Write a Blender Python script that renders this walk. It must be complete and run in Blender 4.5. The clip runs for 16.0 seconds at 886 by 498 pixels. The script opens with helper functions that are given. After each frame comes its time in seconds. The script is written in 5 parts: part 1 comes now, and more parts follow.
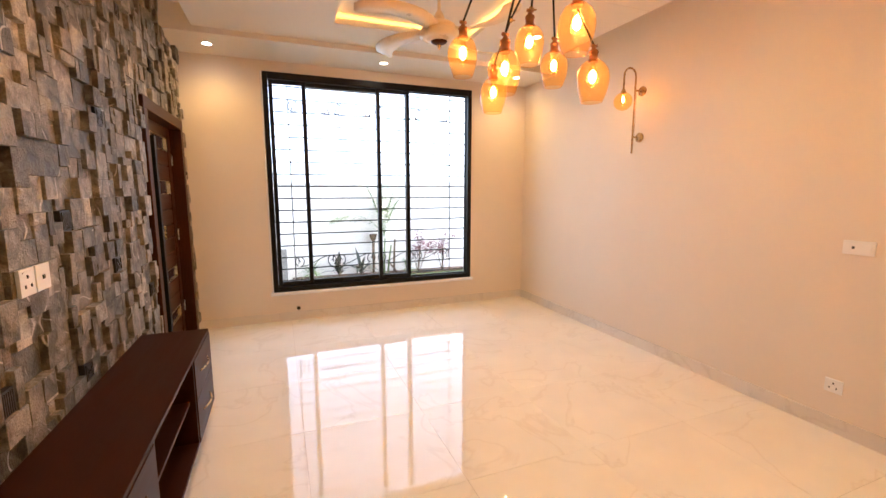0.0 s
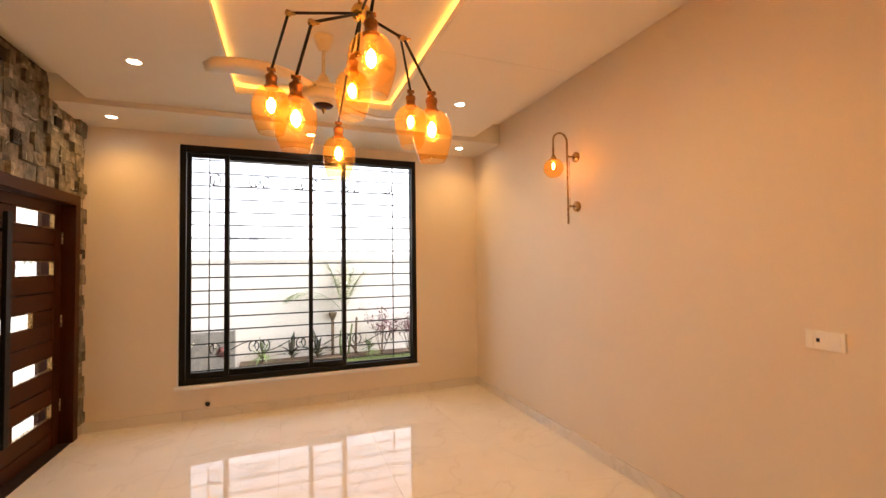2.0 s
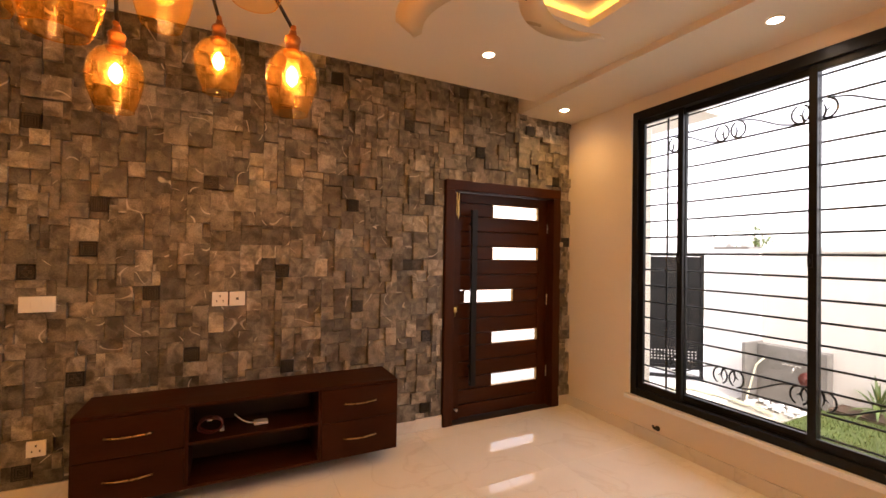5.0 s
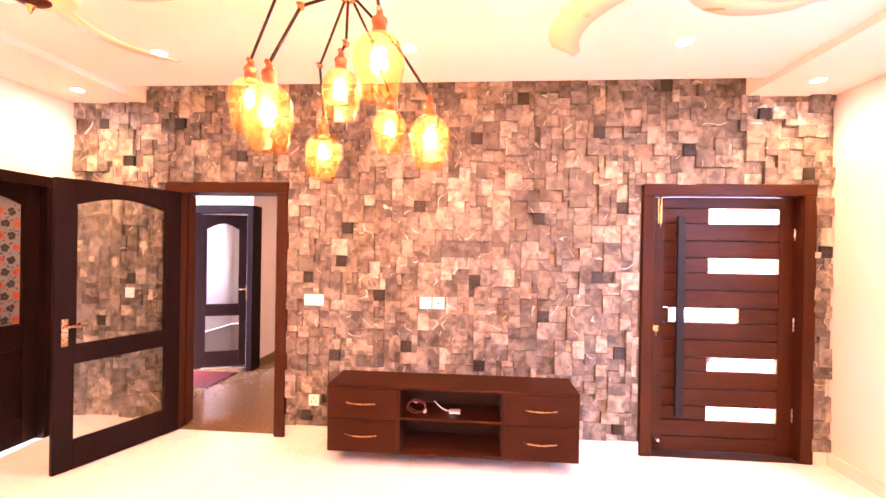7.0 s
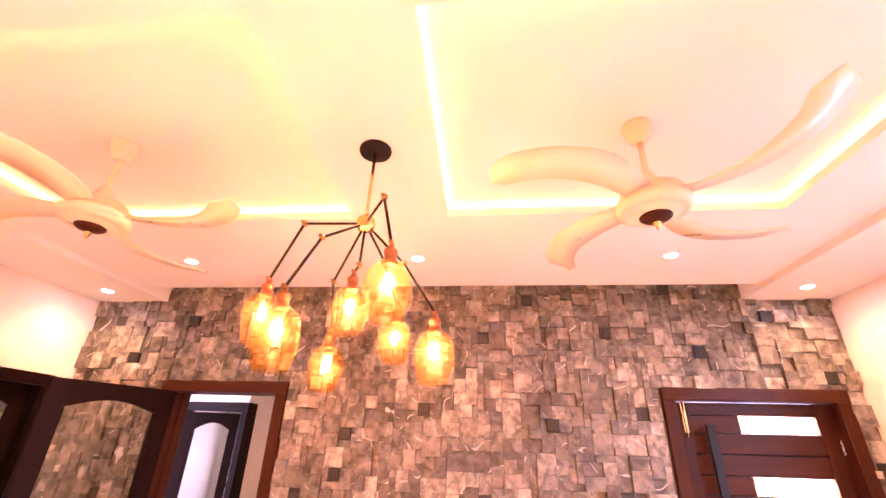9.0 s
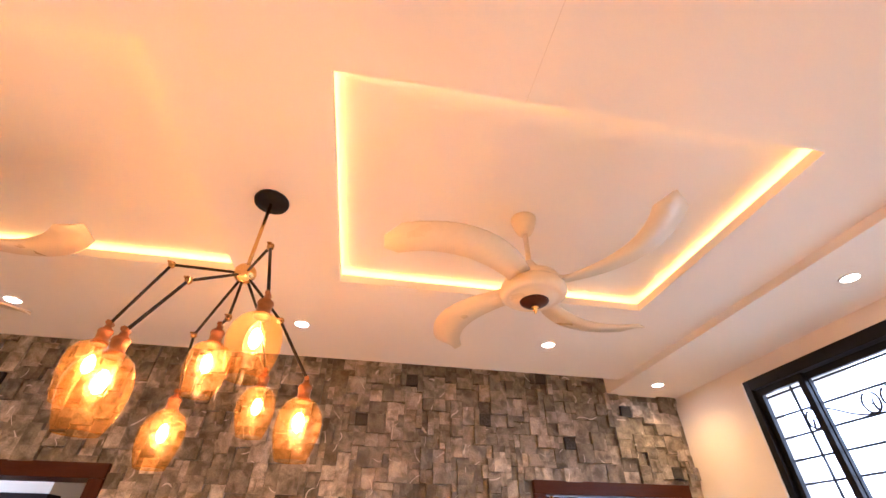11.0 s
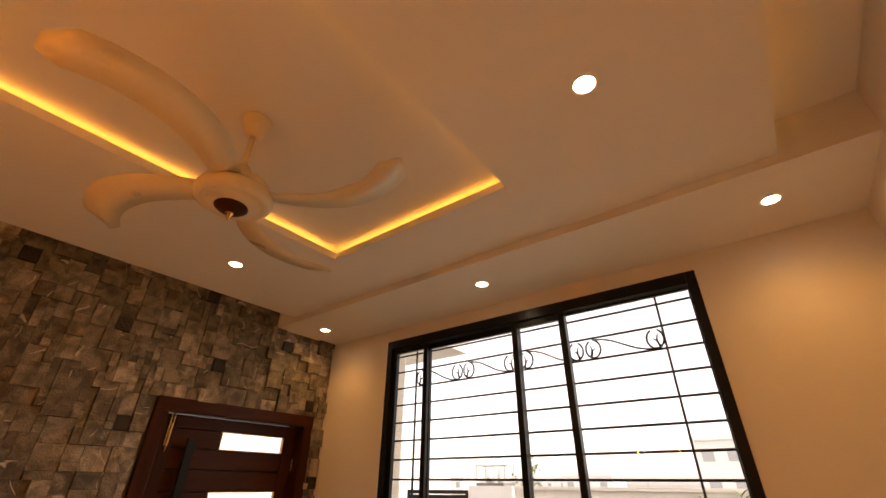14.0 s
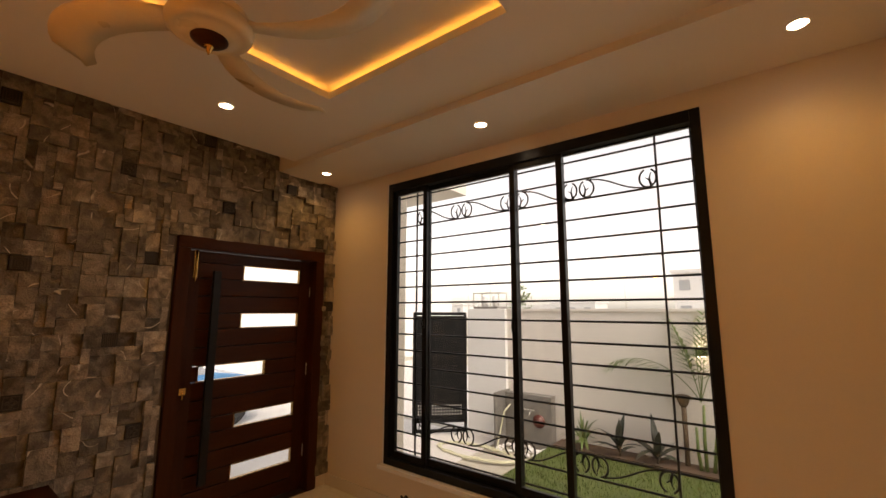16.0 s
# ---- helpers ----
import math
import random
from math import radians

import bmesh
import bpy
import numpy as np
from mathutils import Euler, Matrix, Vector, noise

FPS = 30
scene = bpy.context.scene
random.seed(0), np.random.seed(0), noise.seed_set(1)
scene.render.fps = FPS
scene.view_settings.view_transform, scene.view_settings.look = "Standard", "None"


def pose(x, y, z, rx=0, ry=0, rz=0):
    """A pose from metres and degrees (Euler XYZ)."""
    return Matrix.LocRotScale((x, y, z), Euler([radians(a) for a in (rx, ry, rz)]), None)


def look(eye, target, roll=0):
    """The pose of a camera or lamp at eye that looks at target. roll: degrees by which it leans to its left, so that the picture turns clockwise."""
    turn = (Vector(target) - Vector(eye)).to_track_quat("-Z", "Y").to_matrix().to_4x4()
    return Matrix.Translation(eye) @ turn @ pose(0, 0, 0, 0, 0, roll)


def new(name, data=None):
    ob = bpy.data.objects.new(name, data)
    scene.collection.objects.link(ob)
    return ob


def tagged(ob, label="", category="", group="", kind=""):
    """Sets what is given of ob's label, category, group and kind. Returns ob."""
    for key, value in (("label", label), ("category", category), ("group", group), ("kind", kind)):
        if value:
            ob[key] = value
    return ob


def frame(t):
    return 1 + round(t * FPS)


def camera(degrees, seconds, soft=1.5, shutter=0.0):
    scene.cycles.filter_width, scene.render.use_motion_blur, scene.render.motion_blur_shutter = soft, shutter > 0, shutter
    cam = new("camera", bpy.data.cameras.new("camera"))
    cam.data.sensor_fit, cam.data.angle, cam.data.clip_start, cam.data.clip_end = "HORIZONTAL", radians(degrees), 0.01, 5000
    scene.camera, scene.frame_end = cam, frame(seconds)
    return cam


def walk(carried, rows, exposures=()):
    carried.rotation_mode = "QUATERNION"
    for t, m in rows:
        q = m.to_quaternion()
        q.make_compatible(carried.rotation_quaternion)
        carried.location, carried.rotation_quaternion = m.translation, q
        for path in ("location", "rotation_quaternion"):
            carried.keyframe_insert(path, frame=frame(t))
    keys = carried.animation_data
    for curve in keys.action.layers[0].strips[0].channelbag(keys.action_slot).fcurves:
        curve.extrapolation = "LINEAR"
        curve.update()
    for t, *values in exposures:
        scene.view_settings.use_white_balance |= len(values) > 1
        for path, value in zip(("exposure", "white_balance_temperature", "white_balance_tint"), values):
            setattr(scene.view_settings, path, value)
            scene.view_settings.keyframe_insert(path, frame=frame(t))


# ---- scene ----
cam = camera(93.3, 16.0)
PATH = [
    (0, (0.922, 0.607, 1.556), (1.643, 2.451, 1.277), 0.0),
    (0.5, (0.931, 0.629, 1.551), (1.664, 2.489, 1.509), 0.1),
    (1, (1.08, 0.691, 1.552), (1.793, 2.559, 1.603), -0.0),
    (1.5, (1.377, 0.78, 1.575), (2.083, 2.65, 1.645), -0.5),
    (2, (1.853, 0.823, 1.593), (2.555, 2.695, 1.656), -0.7),
    (2.5, (2.373, 0.917, 1.596), (2.876, 2.852, 1.655), -0.6),
    (3, (2.741, 1.083, 1.619), (2.683, 3.082, 1.657), 0.4),
    (3.5, (3.083, 1.383, 1.614), (2.453, 3.281, 1.639), 0.7),
    (4, (3.262, 1.783, 1.598), (2.138, 3.437, 1.61), 1.0),
    (4.5, (3.37, 2.227, 1.592), (1.862, 3.541, 1.602), 0.9),
    (5, (3.423, 2.647, 1.569), (1.631, 3.534, 1.592), 0.9),
    (5.2, (3.474, 2.775, 1.563), (1.598, 3.467, 1.599), 1.0),
    (7.3, (3.616, 2.973, 1.722), (1.629, 2.748, 1.775), 1.0),
    (7.5, (3.622, 2.98, 1.738), (1.642, 2.748, 1.901), 1.1),
    (8, (3.603, 2.973, 1.761), (1.666, 2.742, 2.202), 1.3),
    (8.5, (3.606, 2.966, 1.785), (1.737, 2.739, 2.459), 1.3),
    (8.7, (3.608, 2.965, 1.797), (1.773, 2.742, 2.559), 1.4),
    (10.8, (3.576, 3.01, 1.751), (1.974, 3.172, 2.938), 1.0),
    (11, (3.572, 3.008, 1.753), (1.985, 3.277, 2.94), 0.7),
    (11.5, (3.541, 3.019, 1.755), (2.031, 3.593, 2.934), 0.6),
    (12, (3.519, 3.015, 1.75), (2.171, 3.907, 2.927), 0.5),
    (12.5, (3.511, 3.053, 1.733), (2.385, 4.211, 2.913), 0.4),
    (13, (3.555, 3.089, 1.728), (2.556, 4.359, 2.907), 0.6),
    (13.5, (3.573, 3.105, 1.721), (2.547, 4.413, 2.833), 0.8),
    (14, (3.556, 3.108, 1.711), (2.487, 4.485, 2.692), 0.6),
    (14.5, (3.56, 3.104, 1.705), (2.45, 4.534, 2.557), 0.5),
    (15, (3.584, 3.104, 1.71), (2.425, 4.582, 2.396), 0.4),
    (15.5, (3.593, 3.091, 1.69), (2.402, 4.618, 2.189), 0.1),
    (16, (3.603, 3.086, 1.673), (2.387, 4.647, 1.963), 0.1),
]
EXPOSURES = [(0.0, 2.55, 5350, 13), (0.8, 2.3, 5950, 14), (1.5, 2.1, 6500, 15), (3.5, 2.1, 6550, 17), (5.0, 2.0, 6850, 22), (5.3, 2.05, 6700, 22), (7.2, 4.6, 5700, 62), (8.7, 4.1, 5700, 65), (11.0, 2.95, 4950, 23), (11.5, 2.92, 4950, 20), (12.5, 2.45, 5700, 19), (13.5, 1.48, 7700, 25), (14.5, 0.96, 7900, 21), (16.0, 0.70, 7800, 19)]
walk(cam, [(t, look(eye, target, roll)) for t, eye, target, roll in PATH], EXPOSURES)

# ---- world and daylight ----
SUN_ELEV, SUN_TURN = radians(55), radians(105)
world = bpy.data.worlds.new("sky")
scene.world = world
world.use_nodes = True
sky = world.node_tree.nodes.new("ShaderNodeTexSky")
sky.sky_type, sky.sun_disc = "NISHITA", False
sky.sun_elevation, sky.sun_rotation = SUN_ELEV, SUN_TURN
sky.air_density, sky.dust_density, sky.ozone_density = 1.0, 1.5, 0.8
haze = world.node_tree.nodes.new("ShaderNodeHueSaturation")
haze.inputs["Saturation"].default_value, haze.inputs["Value"].default_value = 0.3, 1.4
world.node_tree.links.new(sky.outputs[0], haze.inputs["Color"])
world.node_tree.links.new(haze.outputs[0], world.node_tree.nodes["Background"].inputs[0])
world.node_tree.nodes["Background"].inputs[1].default_value = 0.15
sun = new("sun", bpy.data.lights.new("sun", "SUN"))
sun.data.energy, sun.data.angle, sun.data.color = 1.0, radians(20), (1.0, 0.95, 0.88)
sun.matrix_world = look((0, 0, 0), (math.sin(SUN_TURN) * -math.cos(SUN_ELEV), -math.cos(SUN_TURN) * math.cos(SUN_ELEV), -math.sin(SUN_ELEV)))
SPOT_POWER, FILAMENT, LED, DISC = 6.0, 64.0, 3.0, 12.0
WARM, AMBER_LIGHT, LED_LIGHT = (1.0, 0.555, 0.145), (1.0, 0.47, 0.15), (1.0, 0.47, 0.08)

# ---- materials ----
def node_mat(name):
    m = bpy.data.materials.new(name)
    m.use_nodes = True
    return m, m.node_tree, m.node_tree.nodes["Principled BSDF"]


def mat(name, color, rough=0.5, metal=0.0, vary=0.15, scale=6.0, fine=60.0, bump=0.0, spec=0.5, stretch=(1, 1, 1), coat=0.0, rvary=0.08):
    """A surface with two scales of colour change, changing gloss and fine relief."""
    m, nt, b = node_mat(name)
    coord = nt.nodes.new("ShaderNodeTexCoord")
    mp = nt.nodes.new("ShaderNodeMapping")
    mp.inputs["Scale"].default_value = stretch
    nt.links.new(coord.outputs["Object"], mp.inputs[0])
    n1, n2 = nt.nodes.new("ShaderNodeTexNoise"), nt.nodes.new("ShaderNodeTexNoise")
    n1.inputs["Scale"].default_value, n2.inputs["Scale"].default_value = scale, fine
    n1.inputs["Detail"].default_value, n2.inputs["Detail"].default_value = 4, 3
    nt.links.new(mp.outputs[0], n1.inputs["Vector"])
    nt.links.new(mp.outputs[0], n2.inputs["Vector"])
    mix = nt.nodes.new("ShaderNodeMath")
    mix.operation = "MULTIPLY_ADD"
    mix.inputs[1].default_value = 0.4
    nt.links.new(n2.outputs[0], mix.inputs[0])
    half = nt.nodes.new("ShaderNodeMath")
    half.operation = "MULTIPLY"
    half.inputs[1].default_value = 0.6
    nt.links.new(n1.outputs[0], half.inputs[0])
    nt.links.new(half.outputs[0], mix.inputs[2])
    ramp = nt.nodes.new("ShaderNodeValToRGB")
    ramp.color_ramp.elements[0].position, ramp.color_ramp.elements[1].position = 0.3, 0.7
    ramp.color_ramp.elements[0].color = (*[c * (1 - vary) for c in color], 1)
    ramp.color_ramp.elements[1].color = (*[min(1, c * (1 + vary)) for c in color], 1)
    nt.links.new(mix.outputs[0], ramp.inputs[0])
    nt.links.new(ramp.outputs[0], b.inputs["Base Color"])
    rr = nt.nodes.new("ShaderNodeMapRange")
    rr.inputs[3].default_value, rr.inputs[4].default_value = max(0.02, rough - rvary), min(1, rough + rvary)
    nt.links.new(n1.outputs[0], rr.inputs[0])
    nt.links.new(rr.outputs[0], b.inputs["Roughness"])
    b.inputs["Metallic"].default_value = metal
    b.inputs["Specular IOR Level"].default_value = spec
    b.inputs["Coat Weight"].default_value = coat
    b.inputs["Coat Roughness"].default_value = 0.1
    if bump:
        bp = nt.nodes.new("ShaderNodeBump")
        bp.inputs["Strength"].default_value, bp.inputs["Distance"].default_value = bump, 0.004
        nt.links.new(mix.outputs[0], bp.inputs["Height"])
        nt.links.new(bp.outputs[0], b.inputs["Normal"])
    return m


def emitter(name, color, strength):
    m, nt, b = node_mat(name)
    b.inputs["Base Color"].default_value = (*color, 1)
    b.inputs["Emission Color"].default_value = (*color, 1)
    b.inputs["Emission Strength"].default_value = strength
    return m


def thin_glass(name, tint, gloss_rough=0.02, ior=1.45, scatter=0.0):
    """A thin pane: clear tint with a reflection that grows at grazing angles."""
    m, nt, b = node_mat(name)
    nt.nodes.remove(b)
    out = nt.nodes["Material Output"]
    tr, gl, lw, pw, fr, mx = (nt.nodes.new(k) for k in ("ShaderNodeBsdfTransparent", "ShaderNodeBsdfGlossy", "ShaderNodeLayerWeight", "ShaderNodeMath", "ShaderNodeMapRange", "ShaderNodeMixShader"))
    tr.inputs[0].default_value = (*tint, 1)
    gl.inputs["Roughness"].default_value = gloss_rough
    lw.inputs[0].default_value = 0.5
    pw.operation, pw.inputs[1].default_value = "POWER", 5.0
    nt.links.new(lw.outputs["Facing"], pw.inputs[0])
    nt.links.new(pw.outputs[0], fr.inputs[0])
    fr.inputs[3].default_value, fr.inputs[4].default_value = ((ior - 1) / (ior + 1)) ** 2, 0.85
    nt.links.new(fr.outputs[0], mx.inputs[0])
    body = tr.outputs[0]
    if scatter:
        tl, ms = nt.nodes.new("ShaderNodeBsdfTranslucent"), nt.nodes.new("ShaderNodeMixShader")
        tl.inputs[0].default_value = (*[c ** 2.2 for c in tint], 1)
        ms.inputs[0].default_value = scatter
        nt.links.new(body, ms.inputs[1])
        nt.links.new(tl.outputs[0], ms.inputs[2])
        body = ms.outputs[0]
    nt.links.new(body, mx.inputs[1])
    nt.links.new(gl.outputs[0], mx.inputs[2])
    nt.links.new(mx.outputs[0], out.inputs[0])
    return m


def stone_mat(name, per_island):
    """Rough split marble: grey brown, each piece of its own tone, with pale veins."""
    m, nt, b = node_mat(name)
    if per_island:
        src = nt.nodes.new("ShaderNodeNewGeometry").outputs["Random Per Island"]
    else:
        src = nt.nodes.new("ShaderNodeObjectInfo").outputs["Random"]
    tone = nt.nodes.new("ShaderNodeValToRGB")
    cr = tone.color_ramp
    cr.elements[0].color, cr.elements[1].color = (0.100, 0.087, 0.068, 1), (0.40, 0.347, 0.272, 1)
    for p, c in ((0.25, (0.142, 0.123, 0.096, 1)), (0.7, (0.205, 0.178, 0.140, 1)), (0.9, (0.29, 0.252, 0.197, 1))):
        cr.elements.new(p).color = c
    nt.links.new(src, tone.inputs[0])
    geo = nt.nodes.new("ShaderNodeNewGeometry")
    shift = nt.nodes.new("ShaderNodeVectorMath")
    shift.operation = "MULTIPLY_ADD"
    shift.inputs[1].default_value = (1, 1, 1)
    comb = nt.nodes.new("ShaderNodeCombineXYZ")
    mul = nt.nodes.new("ShaderNodeMath")
    mul.operation = "MULTIPLY"
    mul.inputs[1].default_value = 37.0
    nt.links.new(src, mul.inputs[0])
    nt.links.new(mul.outputs[0], comb.inputs[0])
    nt.links.new(mul.outputs[0], comb.inputs[2])
    nt.links.new(geo.outputs["Position"], shift.inputs[0])
    nt.links.new(comb.outputs[0], shift.inputs[2])
    cloud, grain, vein = (nt.nodes.new("ShaderNodeTexNoise") for _ in range(3))
    for n, sc, de in ((cloud, 12, 6), (grain, 110, 4), (vein, 7.0, 1)):
        n.inputs["Scale"].default_value, n.inputs["Detail"].default_value = sc, de
        nt.links.new(shift.outputs[0], n.inputs["Vector"])
    vein.inputs["Distortion"].default_value = 0.25
    cloud.inputs["Distortion"].default_value = 0.5
    mr = nt.nodes.new("ShaderNodeMapRange")
    mr.inputs[1].default_value, mr.inputs[2].default_value, mr.inputs[3].default_value, mr.inputs[4].default_value = 0.37, 0.63, 0.55, 1.6
    nt.links.new(cloud.outputs[0], mr.inputs[0])
    mg = nt.nodes.new("ShaderNodeMapRange")
    mg.inputs[1].default_value, mg.inputs[2].default_value, mg.inputs[3].default_value, mg.inputs[4].default_value = 0.3, 0.7, 0.78, 1.22
    nt.links.new(grain.outputs[0], mg.inputs[0])
    f = nt.nodes.new("ShaderNodeMath")
    f.operation = "MULTIPLY"
    nt.links.new(mr.outputs[0], f.inputs[0])
    nt.links.new(mg.outputs[0], f.inputs[1])
    cm = nt.nodes.new("ShaderNodeVectorMath")
    cm.operation = "SCALE"
    nt.links.new(tone.outputs[0], cm.inputs[0])
    nt.links.new(f.outputs[0], cm.inputs["Scale"])
    crack, off, dist = nt.nodes.new("ShaderNodeTexNoise"), nt.nodes.new("ShaderNodeMath"), nt.nodes.new("ShaderNodeMath")
    crack.inputs["Scale"].default_value, crack.inputs["Detail"].default_value = 5.0, 0.0
    off.operation, off.inputs[1].default_value, dist.operation = "SUBTRACT", 0.5, "ABSOLUTE"
    nt.links.new(shift.outputs[0], crack.inputs["Vector"])
    nt.links.new(crack.outputs[0], off.inputs[0])
    nt.links.new(off.outputs[0], dist.inputs[0])
    thin, few, vr = nt.nodes.new("ShaderNodeMapRange"), nt.nodes.new("ShaderNodeMapRange"), nt.nodes.new("ShaderNodeMath")
    thin.inputs[1].default_value, thin.inputs[2].default_value, thin.inputs[3].default_value, thin.inputs[4].default_value = 0.004, 0.012, 0.7, 0.0
    few.inputs[1].default_value, few.inputs[2].default_value = 0.56, 0.62
    nt.links.new(dist.outputs[0], thin.inputs[0])
    nt.links.new(vein.outputs[0], few.inputs[0])
    vr.operation = "MULTIPLY"
    nt.links.new(thin.outputs[0], vr.inputs[0])
    nt.links.new(few.outputs[0], vr.inputs[1])
    mx = nt.nodes.new("ShaderNodeMix")
    mx.data_type = "RGBA"
    nt.links.new(vr.outputs[0], mx.inputs[0])
    nt.links.new(cm.outputs[0], mx.inputs[6])
    mx.inputs[7].default_value = (0.80, 0.74, 0.64, 1)
    nt.links.new(mx.outputs[2], b.inputs["Base Color"])
    b.inputs["Roughness"].default_value = 0.5
    b.inputs["Specular IOR Level"].default_value = 0.35
    bp = nt.nodes.new("ShaderNodeBump")
    bp.inputs["Strength"].default_value, bp.inputs["Distance"].default_value = 0.8, 0.006
    nt.links.new(f.outputs[0], bp.inputs["Height"])
    nt.links.new(bp.outputs[0], b.inputs["Normal"])
    return m


def tile_mat(name, base, vein_col, rough):
    """Polished porcelain with faint marble veins, each tile shifted."""
    m, nt, b = node_mat(name)
    geo, info = nt.nodes.new("ShaderNodeNewGeometry"), nt.nodes.new("ShaderNodeObjectInfo")
    mul = nt.nodes.new("ShaderNodeMath")
    mul.operation = "MULTIPLY"
    mul.inputs[1].default_value = 50
    nt.links.new(info.outputs["Random"], mul.inputs[0])
    add = nt.nodes.new("ShaderNodeVectorMath")
    nt.links.new(geo.outputs["Position"], add.inputs[0])
    nt.links.new(mul.outputs[0], add.inputs[1])
    vein, cloud = nt.nodes.new("ShaderNodeTexNoise"), nt.nodes.new("ShaderNodeTexNoise")
    vein.inputs["Scale"].default_value, vein.inputs["Detail"].default_value, vein.inputs["Distortion"].default_value = 1.3, 6, 0.8
    cloud.inputs["Scale"].default_value, cloud.inputs["Detail"].default_value = 3.0, 4
    for n in (vein, cloud):
        nt.links.new(add.outputs[0], n.inputs["Vector"])
    vr = nt.nodes.new("ShaderNodeValToRGB")
    vr.color_ramp.elements[0].position, vr.color_ramp.elements[1].position = 0.485, 0.515
    vr.color_ramp.elements[0].color = vr.color_ramp.elements[1].color = (0, 0, 0, 1)
    vr.color_ramp.elements.new(0.5).color = (0.22, 0.22, 0.22, 1)
    nt.links.new(vein.outputs[0], vr.inputs[0])
    cr = nt.nodes.new("ShaderNodeValToRGB")
    cr.color_ramp.elements[0].position, cr.color_ramp.elements[1].position = 0.3, 0.7
    cr.color_ramp.elements[0].color = (*[c * 0.93 for c in base], 1)
    cr.color_ramp.elements[1].color = (*base, 1)
    nt.links.new(cloud.outputs[0], cr.inputs[0])
    mx = nt.nodes.new("ShaderNodeMix")
    mx.data_type = "RGBA"
    nt.links.new(vr.outputs[0], mx.inputs[0])
    nt.links.new(cr.outputs[0], mx.inputs[6])
    mx.inputs[7].default_value = (*vein_col, 1)
    nt.links.new(mx.outputs[2], b.inputs["Base Color"])
    b.inputs["Roughness"].default_value = rough
    b.inputs["Specular IOR Level"].default_value = 0.6
    return m


WALL = mat("cream_wall_paint", (0.79, 0.70, 0.575), 0.55, vary=0.03, scale=1.5, fine=180, bump=0.05)
CEIL = mat("white_ceiling_paint", (0.80, 0.755, 0.685), 0.7, vary=0.02, scale=1.2, fine=150, bump=0.03)
TILE = tile_mat("cream_porcelain", (0.86, 0.82, 0.75), (0.55, 0.47, 0.38), 0.045)
SKIRT = tile_mat("cream_skirting_tile", (0.80, 0.74, 0.655), (0.5, 0.42, 0.33), 0.15)
GROUT = mat("tile_grout", (0.55, 0.48, 0.40), 0.8)
GRANITE = mat("brown_granite", (0.17, 0.105, 0.045), 0.06, vary=0.35, scale=30, fine=140, spec=0.6)
STONE_ONE, STONE_REST = stone_mat("split_marble", False), stone_mat("split_marble_far", True)
MORTAR = mat("dark_mortar", (0.12, 0.10, 0.085), 0.9, bump=0.3)
RIDGE = mat("worn_bronze_relief", (0.050, 0.041, 0.032), 0.5, vary=0.3, scale=60, bump=0.1)
DECO = mat("dark_carved_tile", (0.018, 0.015, 0.013), 0.5, vary=0.4, scale=40, bump=0.3)
WOOD = mat("red_brown_door_wood", (0.048, 0.0125, 0.0032), 0.40, vary=0.32, scale=5, fine=40, bump=0.12, stretch=(6, 0.6, 6), spec=0.12, coat=0.02)
WOOD_V = mat("red_brown_door_wood_upright", (0.046, 0.0120, 0.0032), 0.40, vary=0.32, scale=5, fine=40, bump=0.12, stretch=(6, 6, 0.6), spec=0.12, coat=0.02)
GROOVE = mat("dark_groove_wood", (0.02, 0.008, 0.005), 0.6)
LEAF_WOOD = mat("dark_walnut_door_wood", (0.0095, 0.0030, 0.0014), 0.5, vary=0.3, scale=5, fine=40, bump=0.12, stretch=(6, 6, 0.6), spec=0.08)
CAB = mat("dark_red_cabinet_veneer", (0.034, 0.0082, 0.0022), 0.42, vary=0.25, scale=4, fine=35, bump=0.06, stretch=(5, 0.5, 5), spec=0.10)
CAB_IN = mat("dark_cabinet_inside", (0.025, 0.007, 0.004), 0.5, stretch=(5, 0.5, 5))
BRASS = mat("antique_brass", (0.42, 0.26, 0.10), 0.28, 1.0, vary=0.2, scale=40)
COPPER = mat("aged_copper", (0.30, 0.135, 0.055), 0.36, 1.0, vary=0.25, scale=50)
GOLD = mat("polished_gold_brass", (0.75, 0.48, 0.16), 0.2, 1.0, vary=0.1, scale=40)
STEEL = mat("brushed_steel", (0.62, 0.60, 0.56), 0.28, 1.0, vary=0.1, scale=50)
BLACK = mat("matt_black_metal", (0.009, 0.0085, 0.0085), 0.45, vary=0.3, scale=30, spec=0.2)
BARBLACK = mat("black_wrought_iron", (0.008, 0.008, 0.008), 0.5, vary=0.3, scale=30, spec=0.25)
ALU = mat("black_aluminium", (0.009, 0.009, 0.010), 0.32, vary=0.2, scale=20, spec=0.22)
RUBBER = mat("black_rubber", (0.02, 0.02, 0.02), 0.7)
PLATE = mat("white_switch_plastic", (0.88, 0.87, 0.84), 0.35, vary=0.02)
DARKHOLE = mat("dark_socket_slot", (0.02, 0.02, 0.02), 0.6)
SILL = tile_mat("white_marble_sill", (0.90, 0.90, 0.90), (0.6, 0.6, 0.6), 0.12)
CREAM = mat("cream_fan_enamel", (0.72, 0.60, 0.40), 0.3, vary=0.04, scale=8, coat=0.3)
PANE = thin_glass("clear_window_pane", (0.97, 0.98, 0.97), 0.01)
AMBER = thin_glass("amber_blown_glass", (1.0, 0.80, 0.46), 0.02, 1.16, 0.03)
BULBGLASS = thin_glass("clear_bulb_glass", (1.0, 0.88, 0.62), 0.08, 1.1, 0.05)
